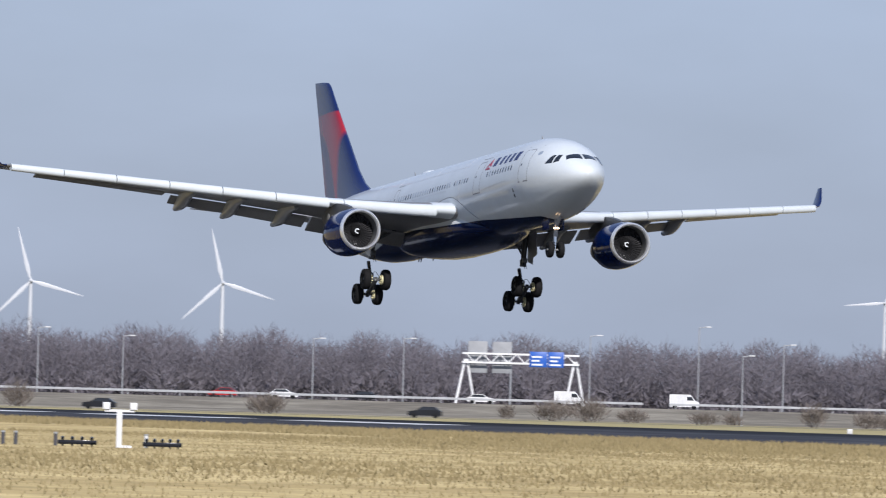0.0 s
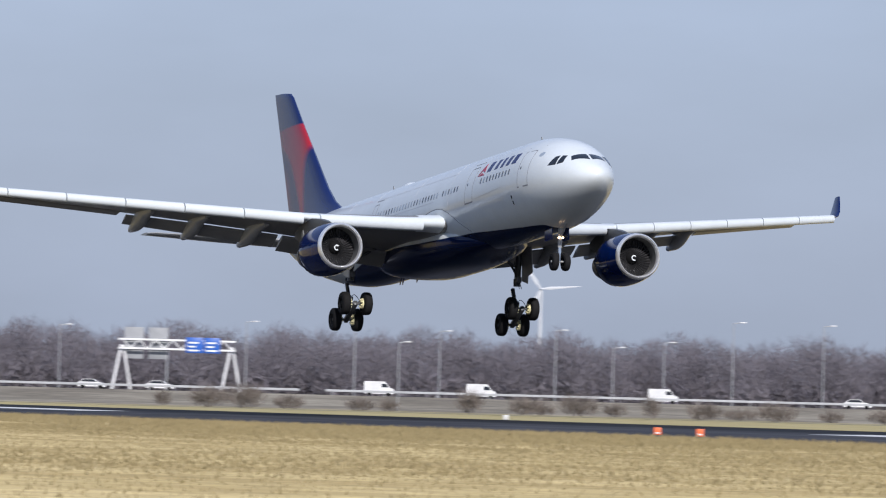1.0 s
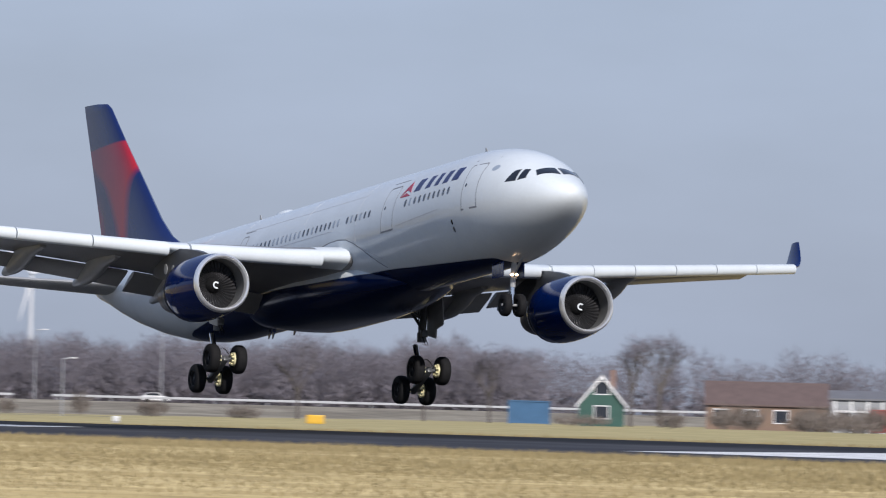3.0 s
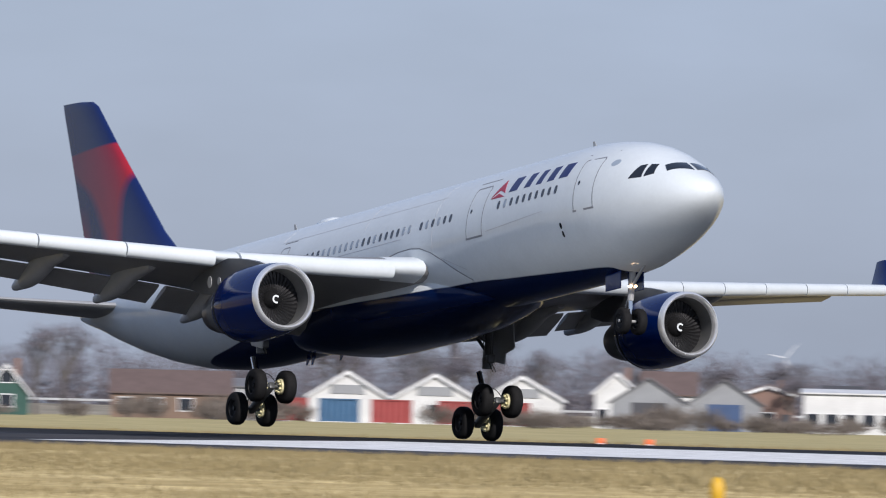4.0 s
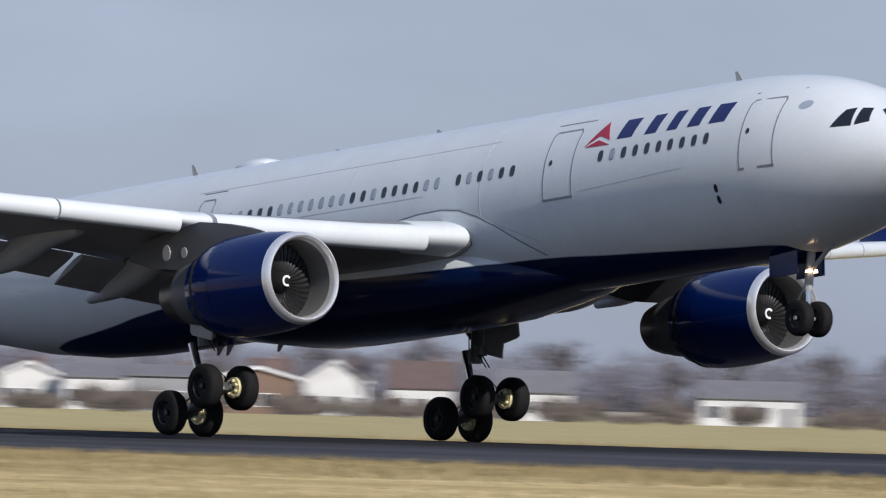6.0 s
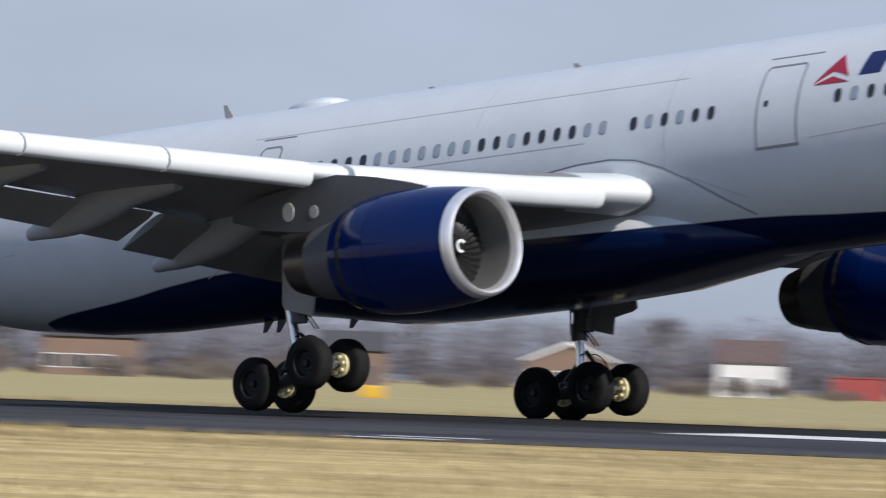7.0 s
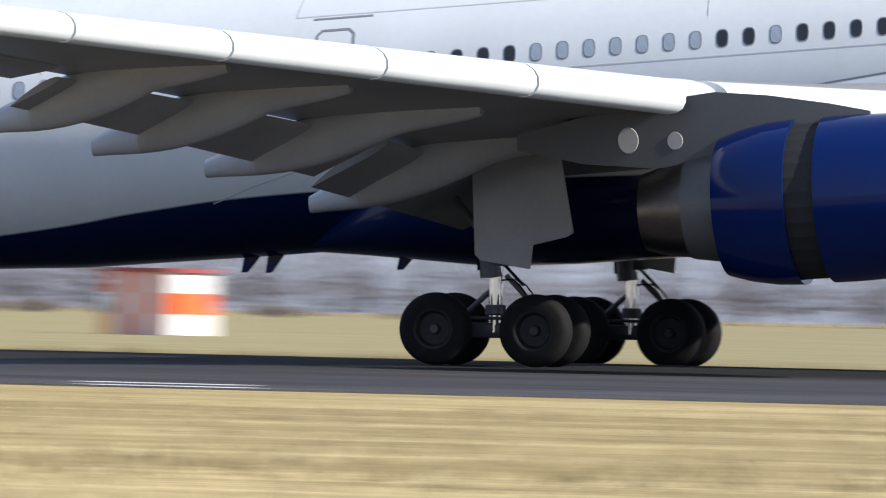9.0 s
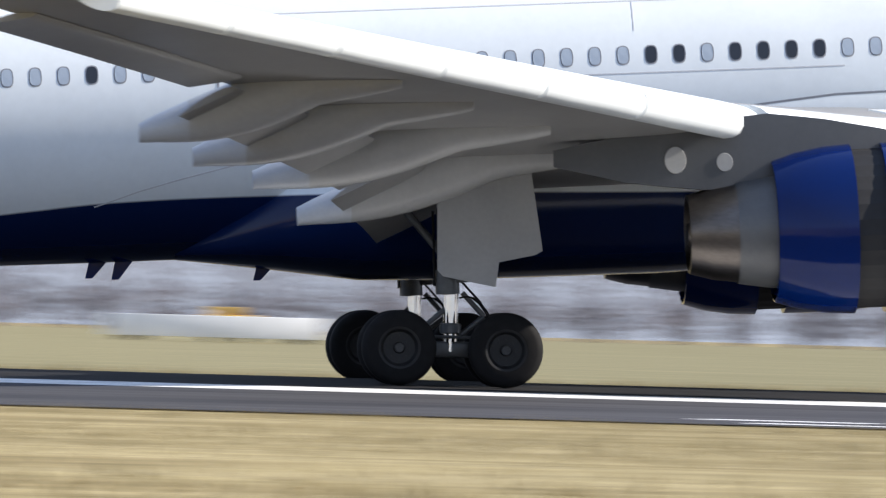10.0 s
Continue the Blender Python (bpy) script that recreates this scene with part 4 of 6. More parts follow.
simple("white_wall", (0.72, 0.72, 0.70))
simple("cream_wall", (0.55, 0.48, 0.38))
simple("pale_yellow_wall", (0.72, 0.66, 0.40))
simple("grey_wall", (0.30, 0.31, 0.32))
simple("brick_wall", (0.24, 0.155, 0.125), scale=1.5)
simple("brown_wall", (0.22, 0.15, 0.11))
simple("green_wall", (0.04, 0.10, 0.08))
simple("dark_wall", (0.08, 0.08, 0.09))
simple("blue_wall", (0.06, 0.10, 0.20))
simple("tile_roof", (0.135, 0.095, 0.085), scale=1.0)
simple("grey_roof", (0.17, 0.17, 0.18), scale=0.5)
simple("dark_roof", (0.07, 0.07, 0.075), scale=0.5)
simple("trim_white", (0.78, 0.78, 0.77))
simple("far_glass", (0.03, 0.035, 0.045), 0.15)
simple("red_steel", (0.34, 0.06, 0.055), 0.55)
simple("blue_steel", (0.05, 0.13, 0.24), 0.55)
simple("white_steel", (0.68, 0.68, 0.67), 0.5)
simple("yellow_paint", (0.72, 0.42, 0.03), 0.5)
simple("orange_paint", (0.85, 0.16, 0.04), 0.5)
simple("galvanised", (0.42, 0.43, 0.44), 0.45, metal=0.4)
simple("sign_blue", (0.02, 0.11, 0.46), 0.4)
simple("sign_grey", (0.30, 0.31, 0.32), 0.6)
simple("car_black", (0.015, 0.016, 0.02), 0.2)
simple("car_red", (0.45, 0.02, 0.02), 0.25)
simple("car_white", (0.75, 0.75, 0.74), 0.25)
# brown twigs with the bluish haze of distance mixed into their colour
simple("hazy_twig", (0.162, 0.148, 0.168), 0.9, 0.3, 0.2)
simple("bark", (0.11, 0.095, 0.085), 0.9, 0.3, 0.8)
simple("shrub", (0.185, 0.155, 0.13), 0.9, 0.3, 0.3)
simple("dry_stalk", (0.315, 0.252, 0.124), 0.95, 0.15, 0.3)
M["dry_stalk"].node_tree.nodes["Principled BSDF"].inputs["Diffuse Roughness"].default_value = 1.0
# turbine white, dulled in the colour to stand for haze before the sky
M["hazy_windmill_white"] = mat("hazy_windmill_white", (0.60, 0.62, 0.65), 0.4, vary=0.04, scale=0.05)
M["embankment"] = two_tone("rough_winter_verge", (0.235, 0.205, 0.155), (0.36, 0.32, 0.245), 0.05, 0.95, (1, 1, 1), bump=0.05)
M["road"] = two_tone("motorway_asphalt", (0.11, 0.11, 0.115), (0.15, 0.15, 0.155), 0.1, 0.85, bump=0.05)

# motorway on its bank: a straight line across the view
HW_AZ, HW_R = -71.0, 1600.0
HW = pose(*far(HW_AZ, HW_R, 0.0), 0, 0, -HW_AZ)


def hw_strip(name, x0, x1, prof, material, label, category):
    bm = bmesh.new()
    loft(bm, [[HW @ Vector((x, y, z)) for y, z in prof] for x in [x0 + (x1 - x0) * i / 24 for i in range(25)]], closed=False)
    return tagged(part(name, bm, material, smooth=False), label, category, kind="structure")


hw_strip("embankment", -520, 640, [(-110, GROUND - 0.05), (-60, 0.2), (-22, 1.55), (-16, 1.75), (16, 1.75), (30, GROUND - 0.1)], M["embankment"], "rough grassy motorway bank", "bank")
hw_strip("road", -520, 640, [(-14, 1.79), (14, 1.79)], M["road"], "grey motorway", "road")
hw_strip("service_road", -520, 640, [(-285, GROUND + 0.03), (-275, GROUND + 0.06)], M["road"], "narrow grey perimeter road", "road")


def guard_rail(x0, x1, y, z):
    m = HW @ pose(x0, y, z)
    g = thing("guard_rail", "galvanised steel guard rail beside the motorway", "guard rail", "motorway rails", m)
    bm = bmesh.new()
    box(bm, 0, x1 - x0, -0.08, 0.08, 0.5, 0.85, 0.03)
    part("rail", bm, M["galvanised"], g, smooth=False)
    bm = bmesh.new()
    box(bm, -0.07, 0.07, 0.08, 0.2, -0.1, 0.8)
    me = None
    x = 1.0
    while x < x1 - x0:
        if me is None:
            ob = part("rail_post", bm, M["galvanised"], g, smooth=False)
            me = ob.data
        else:
            ob = new("rail_post", me)
            ob.parent = g
        ob.matrix_basis = pose(x, 0, 0)
        x += 8.0


for x0, x1 in ((-160, -40), (-36, 70), (76, 210), (215, 330)):
    guard_rail(x0, x1, -15.0, 1.76)


def lamp_post(az, r, z, hgt, arm=1.5):
    g = thing("street_lamp", "tall grey steel street lamp beside the road", "street lamp", "motorway lamps", facing(az, r, z))
    bm = bmesh.new()
    tube(bm, (0, 0, -0.3), (0, 0, hgt), 0.11, 0.07, seg=10)
    part("pole", bm, M["galvanised"], g)
    bm = bmesh.new()
    tube(bm, (0, 0, hgt - 0.05), (arm, 0, hgt + 0.1), 0.07, seg=8)
    part("arm", bm, M["galvanised"], g)
    bm = bmesh.new()
    box(bm, arm - 0.1, arm + 0.8, -0.18, 0.18, hgt + 0.02, hgt + 0.2, 0.05)
    part("lamp_head", bm, M["white_steel"], g)


for az, top in ((-75.795, 0.384), (-75.325, 0.35), (-74.275, 0.363), (-73.775, 0.376), (-72.745, 0.419), (-72.145, 0.482), (-71.675, 0.395), (-71.035, 0.417), (-70.715, 0.33),
                (-70.435, 0.365), (-70.055, 0.484), (-69.555, 0.479), (-68.955, 0.40), (-68.355, 0.41), (-67.655, 0.43)):
    rr = HW_R / math.cos(radians(az - HW_AZ)) + 20
    lamp_post(az, rr, 1.5, 0.99 + rr * math.tan(radians(top)) - 1.5, 1.1)
lamp_post(-71.90, 1450, GROUND, 9.7, 0.9)
lamp_post(-68.20, 1300, GROUND, 7.2, 0.9)


def gantry():
    g = thing("sign_gantry", "white steel motorway sign gantry with blue signs on splayed legs", "sign gantry", m=facing(-73.128, 1610, 1.6))
    x0, x1, top = -8.5, 8.5, 8.0
    for x in (x0, x1):
        for s in (-1, 1):
            bm = bmesh.new()
            tube(bm, (x + s * 1.5, s * 0.6, -0.2), (x + s * 0.15, 0, top - 0.9), 0.22, 0.2, seg=8)
            part("leg", bm, M["trim_white"], g)
    bm = bmesh.new()
    for z in (top - 1.4, top):
        for y in (-0.5, 0.5):
            box(bm, x0 - 0.6, x1 + 0.6, y - 0.14, y + 0.14, z - 0.14, z + 0.14)
    n = 13
    for i in range(n):
        a = x0 + (x1 - x0) * i / n
        b = x0 + (x1 - x0) * (i + 1) / n
        tube(bm, (a, -0.5, top - 1.4 if i % 2 else top), (b, -0.5, top if i % 2 else top - 1.4), 0.09, seg=6)
    part("truss", bm, M["trim_white"], g, smooth=False)
    for a, b in ((1.4, 4.1), (4.25, 6.7)):
        bm = bmesh.new()
        box(bm, a, b, -0.85, -0.75, top - 1.9, top + 0.5, 0.03)
        s = part("blue_sign", bm, M["sign_blue"], g, "blue direction sign")
        for k, (u, v, w) in enumerate(((0.3, -0.3, 1.6), (0.3, -0.9, 1.2), (0.3, -1.5, 1.7))):
            bm = bmesh.new()
            box(bm, a + u, a + u + w, -0.875, -0.855, top + v - 0.15, top + v + 0.12)
            part("lettering_bar", bm, M["trim_white"], s, "white bar of lettering", smooth=False)
    for a, b in ((-8.2, -5.2), (-4.4, -1.4)):
        bm = bmesh.new()
        box(bm, a, b, 0.62, 0.8, top - 3.0, top + 1.9, 0.03)
        part("sign_back", bm, M["sign_grey"], g, "grey back of a sign facing away")
    bm = bmesh.new()
    tube(bm, (-1.5, 0.7, -0.2), (-1.5, 0.7, top), 0.15, seg=8)
    part("middle_post", bm, M["galvanised"], g)


gantry()


# vehicles on the motorway
def car(color, kind="car", m=None, label=""):
    g = thing("car" if kind == "car" else "van", label, "car" if kind == "car" else "van", "traffic on the motorway", m)
    ln, hgt = (4.4, 1.45) if kind == "car" else (4.7, 2.25)
    bm = bmesh.new()
    if kind == "car":
        prof = [(-2.2, 0.35), (-2.2, 0.85), (-1.9, 1.0), (-1.3, 1.42), (0.3, 1.45), (1.05, 0.98), (2.1, 0.80), (2.2, 0.4), (2.1, 0.28), (-2.1, 0.28)]
    else:
        prof = [(-2.3, 0.45), (-2.3, 2.15), (-2.15, 2.25), (0.9, 2.25), (1.2, 1.9), (1.6, 1.35), (2.25, 1.1), (2.35, 0.5), (2.2, 0.35), (-2.2, 0.35)]
    w = 0.88 if kind == "car" else 0.98
    loft(bm, [[Vector((x, -w, z)) for x, z in prof], [Vector((x, w, z)) for x, z in prof]])
    part("body", bm, M[color], g, smooth=False)
    bm = bmesh.new()
    gl = [(-1.75, 1.02), (-1.25, 1.36), (0.25, 1.38), (0.85, 1.0)] if kind == "car" else [(0.4, 1.35), (0.4, 1.9), (1.1, 1.9), (1.45, 1.35)]
    loft(bm, [[Vector((x, -w - 0.015, z)) for x, z in gl], [Vector((x, w + 0.015, z)) for x, z in gl]])
    part("window", bm, M["far_glass"], g, smooth=False)
    for x in (-ln * 0.31, ln * 0.31):
        for y in (-w + 0.1, w - 0.1):
            bm = bmesh.new()
            lathe(bm, [(-0.11, 0.33), (0.11, 0.33)], axis="y", seg=14, center=(x, y, 0.33), cap0=True, cap1=True)
            part("wheel", bm, M["black"], g)
    return g


# kind, colour, bearing at the start, degrees a second, distance, height
TRAFFIC = [("van", "car_white", -72.217, 0.74, -6.0, 1.79), ("van", "car_white", -72.855, 0.81, -9.5, 1.79), ("van", "car_white", -70.75, 0.30, -6.0, 1.79), ("car", "car_white", -74.43, 0.80, -9.5, 1.79),
           ("car", "car_red", -74.77, -0.75, 6.0, 1.79), ("car", "car_black", -74.0, -0.82, 9.5, 1.79), ("car", "car_white", -70.2, 0.8, -9.5, 1.79), ("car", "car_white", -73.34, 0.12, -12.0, 1.79),
           ("car", "car_black", -75.45, -0.70, -280.0, GROUND + 0.05), ("car", "car_black", -73.65, -1.0, -280.0, GROUND + 0.05)]
cars = []
for kind, col, az, rate, y, z in TRAFFIC:
    lab = {"car_white": "white", "car_red": "red", "car_black": "black"}[col] + (" delivery van" if kind == "van" else " car") + (" driving along the motorway" if z > 1 else " driving on the perimeter road")
    cars.append(car(col, kind, None, lab))


# wind turbines
def turbine(az, hub_el, phase, r=4600.0, rad_el=0.305):
    hub = EYE.z + r * math.tan(radians(hub_el)) - GROUND
    ln = r * math.tan(radians(rad_el))
    g = thing("wind_turbine", "white three-bladed wind turbine far beyond the woods", "wind turbine", "wind turbines", facing(az, r))
    bm = bmesh.new()
    tube(bm, (0, 0, -1), (0, 0, hub), ln * 0.055, ln * 0.032, seg=18)
    part("tower", bm, M["hazy_windmill_white"], g)
    bm = bmesh.new()
    box(bm, -ln * 0.035, ln * 0.035, -ln * 0.06, ln * 0.14, hub - ln * 0.035, hub + ln * 0.04, ln * 0.015)
    part("nacelle", bm, M["hazy_windmill_white"], g)
    bm = bmesh.new()
    lathe(bm, [(-ln * 0.10, 0.01), (-ln * 0.09, ln * 0.02), (-ln * 0.055, ln * 0.038)], axis="y", seg=16, cap0=True, cap1=True)
    rotor = part("rotor", bm, M["hazy_windmill_white"], g, "turning rotor")
    for k in range(3):
        bm = bmesh.new()
        a = math.pi * 2 * k / 3
        u, v = Vector((math.cos(a), 0, -math.sin(a))), Vector((math.sin(a), 0, math.cos(a)))
        rings = []
        for s, c in ((0.01, 0.022), (0.12, 0.045), (0.22, 0.07), (0.5, 0.048), (0.8, 0.028), (1.0, 0.006)):
            o = u * (s * ln) + Vector((0, -ln * 0.07, 0))
            rings.append([o + v * (c * ln * 0.6), o + Vector((0, -c * ln * 0.14, 0)), o - v * (c * ln * 0.5), o + Vector((0, c * ln * 0.14, 0))])
        loft(bm, rings)
        part("blade", bm, M["hazy_windmill_white"], rotor)
    rotor.matrix_basis = pose(0, 0, hub, 0, phase, 0)
    return rotor, hub, phase


rotors = [turbine(-75.845, 0.641, 15), turbine(-74.785, 0.658, 17), turbine(-71.125, 0.645, 55, 4600, 0.225), turbine(-68.385, 0.72, 44, 4600, 0.27), turbine(-60.92, 0.37, 70, 4700, 0.11)]

# ---- woods and trees ----
rng = np.random.default_rng(7)


def twig_cloud(count, centers, radii, length, width, up=0.5):
    """Thin three-cornered twigs scattered through crowns; returns vertices and faces."""
    u = rng.normal(size=(count, 3))
    u /= np.linalg.norm(u, axis=1)[:, None]
    rad = rng.random(count) ** 0.45
    base = centers + u * radii * rad[:, None]
    d = u * 0.7 + rng.normal(size=(count, 3)) * 0.6
    d[:, 2] = np.abs(d[:, 2]) * 0.6 + up
    d /= np.linalg.norm(d, axis=1)[:, None]
    side = np.cross(d, rng.normal(size=(count, 3)))
    side /= np.linalg.norm(side, axis=1)[:, None]
    ln = length * (0.5 + rng.random(count))
    wd = width * (0.6 + 0.8 * rng.random(count))
    a = base - side * wd[:, None] / 2
    b = base + side * wd[:, None] / 2
    c = base + d * ln[:, None]
    return np.stack([a, b, c], axis=1).reshape(-1, 3)


def cloud_mesh(name, verts, material, label="", category="", kind="stuff", parent=None):
    me = bpy.data.meshes.new(name)
    me.from_pydata(verts.tolist(), [], np.arange(len(verts)).reshape(-1, 3).tolist())
    me.materials.append(material)
    ob = new(name, me)
    ob.parent = parent
    return tagged(ob, label, category, kind=kind) if category else ob


def woods(name, az0, az1, r0, r1, step, h0, h1, per_tree, label):
    """A belt of bare trees, one crown after another, with thicket below."""
    out = []
    az = az0
    while az < az1:
        for r in np.arange(r0, r1, 26.0):
            a = az + rng.normal() * step * 0.4
            rr = r + rng.uniform(-10, 10)
            hgt = rng.uniform(h0, h1) * (1 + 0.07 * math.sin(a * 9.0) + 0.05 * math.sin(a * 23.0))
            p = np.array(far(a, rr))
            crown_r = np.array([rng.uniform(2.8, 4.6), rng.uniform(2.8, 4.6), hgt * 0.36])
            out.append(twig_cloud(per_tree, p + np.array([0, 0, hgt * 0.60]), crown_r, 1.3, 0.10))
            out.append(twig_cloud(per_tree // 3, p + np.array([0, 0, hgt * 0.22]), np.array([3.6, 3.6, hgt * 0.26]), 1.6, 0.34))
            t = np.array([[-0.16, 0, 0], [0.16, 0, 0], [0, 0, hgt * 0.85]])
            q = np.array([[math.cos(radians(-a)), math.sin(radians(-a)), 0]])
            out.append(p + np.stack([t[:, 0] * q[0, 0], t[:, 0] * q[0, 1], t[:, 2]], axis=1))
        az += step
    return cloud_mesh(name, np.concatenate(out), M["hazy_twig"], label, "woods")


woods("woods", -77.2, -65.6, 1760, 1850, 0.085, 12.0, 14.4, 560, "dense belt of bare brown winter trees")
woods("far_woods", -65.6, -20.0, 1700, 1760, 0.13, 10.5, 13.2, 300, "loose belt of bare winter trees behind the houses")
woods("distant_woods", -20.0, 12.0, 1500, 1540, 0.13, 12.5, 15.5, 240, "distant belt of bare winter trees")


def shrubs(name, spots, label):
    out = []
    for az, r, w, hgt in spots:
        p = np.array(far(az, r))
        n = int(90 * w)
        out.append(twig_cloud(n, p + np.array([0, 0, hgt * 0.35]), np.array([w / 2, w / 2, hgt * 0.42]), hgt * 0.45, 0.10, 0.8))
    return cloud_mesh(name, np.concatenate(out), M["shrub"], label, "shrubs")


rs = random.Random(11)
spots = [(az, 1420 + rs.uniform(-40, 60), rs.uniform(2, 6), rs.uniform(1.8, 3.6)) for az in [-75.9, -74.55, -74.5, -73.2, -72.95, -72.75, -72.5, -72.1, -71.95, -71.5, -71.2, -71.1, -70.9, -70.7, -70.5, -70.2, -70.0, -69.8, -69.5, -69.2, -68.9, -68.5, -68.1, -67.7, -67.2]]
spots += [(rs.uniform(-66, -15), rs.uniform(1020, 1090), rs.uniform(2, 7), rs.uniform(1.0, 2.2)) for _ in range(150)]
hedge = random.Random(23)
spots += [(hedge.uniform(-64.5, -44), hedge.uniform(1090, 1125), hedge.uniform(2, 6), hedge.uniform(1.2, 3.0)) for _ in range(170)]
shrubs("shrubs", spots, "bare brown shrubs along the far verge")


def bare_tree(az, r, hgt, spread, seed):
    """A leafless tree: a tapered trunk, forking limbs and fine twigs."""
    rd = random.Random(seed)
    g = thing("bare_tree", "tall leafless tree with a spreading crown of fine twigs", "tree", "bare trees behind the houses", facing(az, r))
    bm = bmesh.new()
    tips = []

    def limb(a, d, ln, rad, depth):
        b = a + d * ln
        tube(bm, a, b, rad, rad * 0.62, seg=6 if depth < 2 else 4)
        if depth == 3:
            tips.append(b)
            return
        for _ in range(3 if depth else 5):
            nd = (d + Vector((rd.uniform(-1, 1) * spread, rd.uniform(-1, 1) * spread, rd.uniform(-0.1, 0.55)))).normalized()
            limb(a + d * ln * rd.uniform(0.75, 1.0), nd, ln * rd.uniform(0.55, 0.8), rad * 0.55, depth + 1)
    limb(Vector((0, 0, -0.2)), Vector((rd.uniform(-0.05, 0.05), 0, 1)).normalized(), hgt * 0.36, hgt * 0.022, 0)
    part("trunk", bm, M["bark"], g)
    vs = []
    for tip in tips:
        vs.append(twig_cloud(16, np.array(tip), np.array([hgt * 0.07] * 3), hgt * 0.09, 0.07, 0.3))
    ob = cloud_mesh("crown", np.concatenate(vs), M["hazy_twig"], parent=g)
    ob["label"] = "open crown of fine bare twigs"


for k, (az, r, hgt) in enumerate(((-63.35, 1300, 13.5), (-62.95, 1350, 12.5), (-62.6, 1300, 12), (-61.75, 1260, 12), (-61.3, 1240, 9), (-60.9, 1260, 10), (-58.95, 1250, 14), (-57.0, 1280, 13.5), (-56.65, 1300, 12.5),
                               (-55.4, 1250, 11), (-54.9, 1270, 10), (-53.3, 1260, 12.5), (-66.9, 1400, 12), (-66.2, 1350, 10.5), (-52.2, 1260, 12), (-49.5, 1300, 12), (-46, 1280, 13), (-42.3, 1300, 12))):
    bare_tree(az, r, hgt, 0.75, 30 + k)
row = random.Random(5)
for k in range(34):
    bare_tree(-65.9 + 0.62 * k + row.uniform(-0.25, 0.25), row.uniform(1165, 1320), row.uniform(7.5, 12.0), 0.75, 80 + k)


# ---- houses ----
def house(az, r, w, dp, eaves, ridge, wall, roof, label, front_gable=True, windows=2, floors=1, door=True, trim=True, category="house"):
    g = thing("house" if category == "house" else "barn", label, category, "buildings beyond the runway", facing(az, r))
    bm = bmesh.new()
    h = w / 2
    if front_gable:
        a = [(-h, 0), (h, 0), (h, eaves), (0, ridge), (-h, eaves)]
        loft(bm, [[Vector((x, 0, z)) for x, z in a], [Vector((x, dp, z)) for x, z in a]])
    else:
        a = [(0, 0), (dp, 0), (dp, eaves), (dp / 2, ridge), (0, eaves)]
        loft(bm, [[Vector((-h, y, z)) for y, z in a], [Vector((h, y, z)) for y, z in a]])
    part("wall", bm, M[wall], g, smooth=False)
    for s in (-1, 1):
        bm = bmesh.new()
        if front_gable:
            d = Vector((s * (h + 0.35), 0, eaves - 0.35 * (ridge - eaves) / h))
            q = [Vector((0, -0.35, ridge + 0.03)), Vector((d.x, -0.35, d.z + 0.03)), Vector((d.x, -0.35, d.z + 0.22)), Vector((0, -0.35, ridge + 0.25))]
            loft(bm, [q, [p + Vector((0, dp + 0.7, 0)) for p in q]])
        else:
            e = (dp / 2 + 0.3) * s + dp / 2
            ze = eaves - 0.3 * (ridge - eaves) / (dp / 2)
            q = [Vector((-h - 0.3, dp / 2, ridge + 0.03)), Vector((-h - 0.3, e, ze + 0.03)), Vector((-h - 0.3, e, ze + 0.2)), Vector((-h - 0.3, dp / 2, ridge + 0.22))]
            loft(bm, [q, [p + Vector((w + 0.6, 0, 0)) for p in q]])
        part("roof", bm, M[roof], g, smooth=False)
        if front_gable and trim:
            bm = bmesh.new()
            q = [Vector((0, -0.42, ridge + 0.1)), Vector((s * (h + 0.4), -0.42, d.z + 0.05)), Vector((s * (h + 0.4), -0.42, d.z - 0.3 + 0.05)), Vector((0, -0.42, ridge - 0.28))]
            loft(bm, [q, [p + Vector((0, 0.06, 0)) for p in q]])
            part("gable_trim", bm, M["trim_white"], g, "white gable board", smooth=False)
    for fl in range(floors):
        z0 = 0.9 + fl * 2.7
        for i in range(windows):
            x = -h + w * (i + 0.5) / windows
            if door and fl == 0 and i == windows - 1:
                bm = bmesh.new()
                box(bm, x - 0.5, x + 0.5, -0.06, 0.02, 0, 2.1)
                part("door", bm, M["dark_wall"], g, smooth=False)
                continue
            ww = min(0.75, w / windows * 0.34)
            bm = bmesh.new()
            box(bm, x - ww - 0.12, x + ww + 0.12, -0.05, 0.02, z0 - 0.12, z0 + 1.42)
            wf = part("window", bm, M["trim_white"], g, "white framed window", smooth=False)
            bm = bmesh.new()
            box(bm, x - ww, x + ww, -0.08, -0.055, z0, z0 + 1.3)
            part("pane", bm, M["far_glass"], wf, smooth=False)
    if category == "house" and rs.random() < 0.6:
        bm = bmesh.new()
        box(bm, w * 0.18, w * 0.18 + 0.6, dp * 0.5, dp * 0.5 + 0.6, (eaves + ridge) / 2, ridge + 0.7)
        part("chimney", bm, M["brick_wall"], g, smooth=False)
    return g


def shed_front(g, x0, x1, z0, z1, material, name="panel"):
    bm = bmesh.new()
    box(bm, x0, x1, -0.1, 0.02, z0, z1)
    part(name, bm, M[material], g, smooth=False)


R1 = 1150
house(-65.22, R1, 5.0, 9, 2.6, 5.6, "green_wall", "grey_roof", "dark green wooden house with white gable boards", windows=1, floors=2, door=False)
house(-64.31, R1, 13.3, 9, 2.8, 5.2, "brown_wall", "tile_roof", "long brown barn with a tiled roof", False, 4, 1, category="barn")
b = house(-63.8, R1 - 20, 6.0, 8, 3.6, 4.4, "grey_wall", "grey_roof", "grey house with white balcony posts", False, 2, 1)
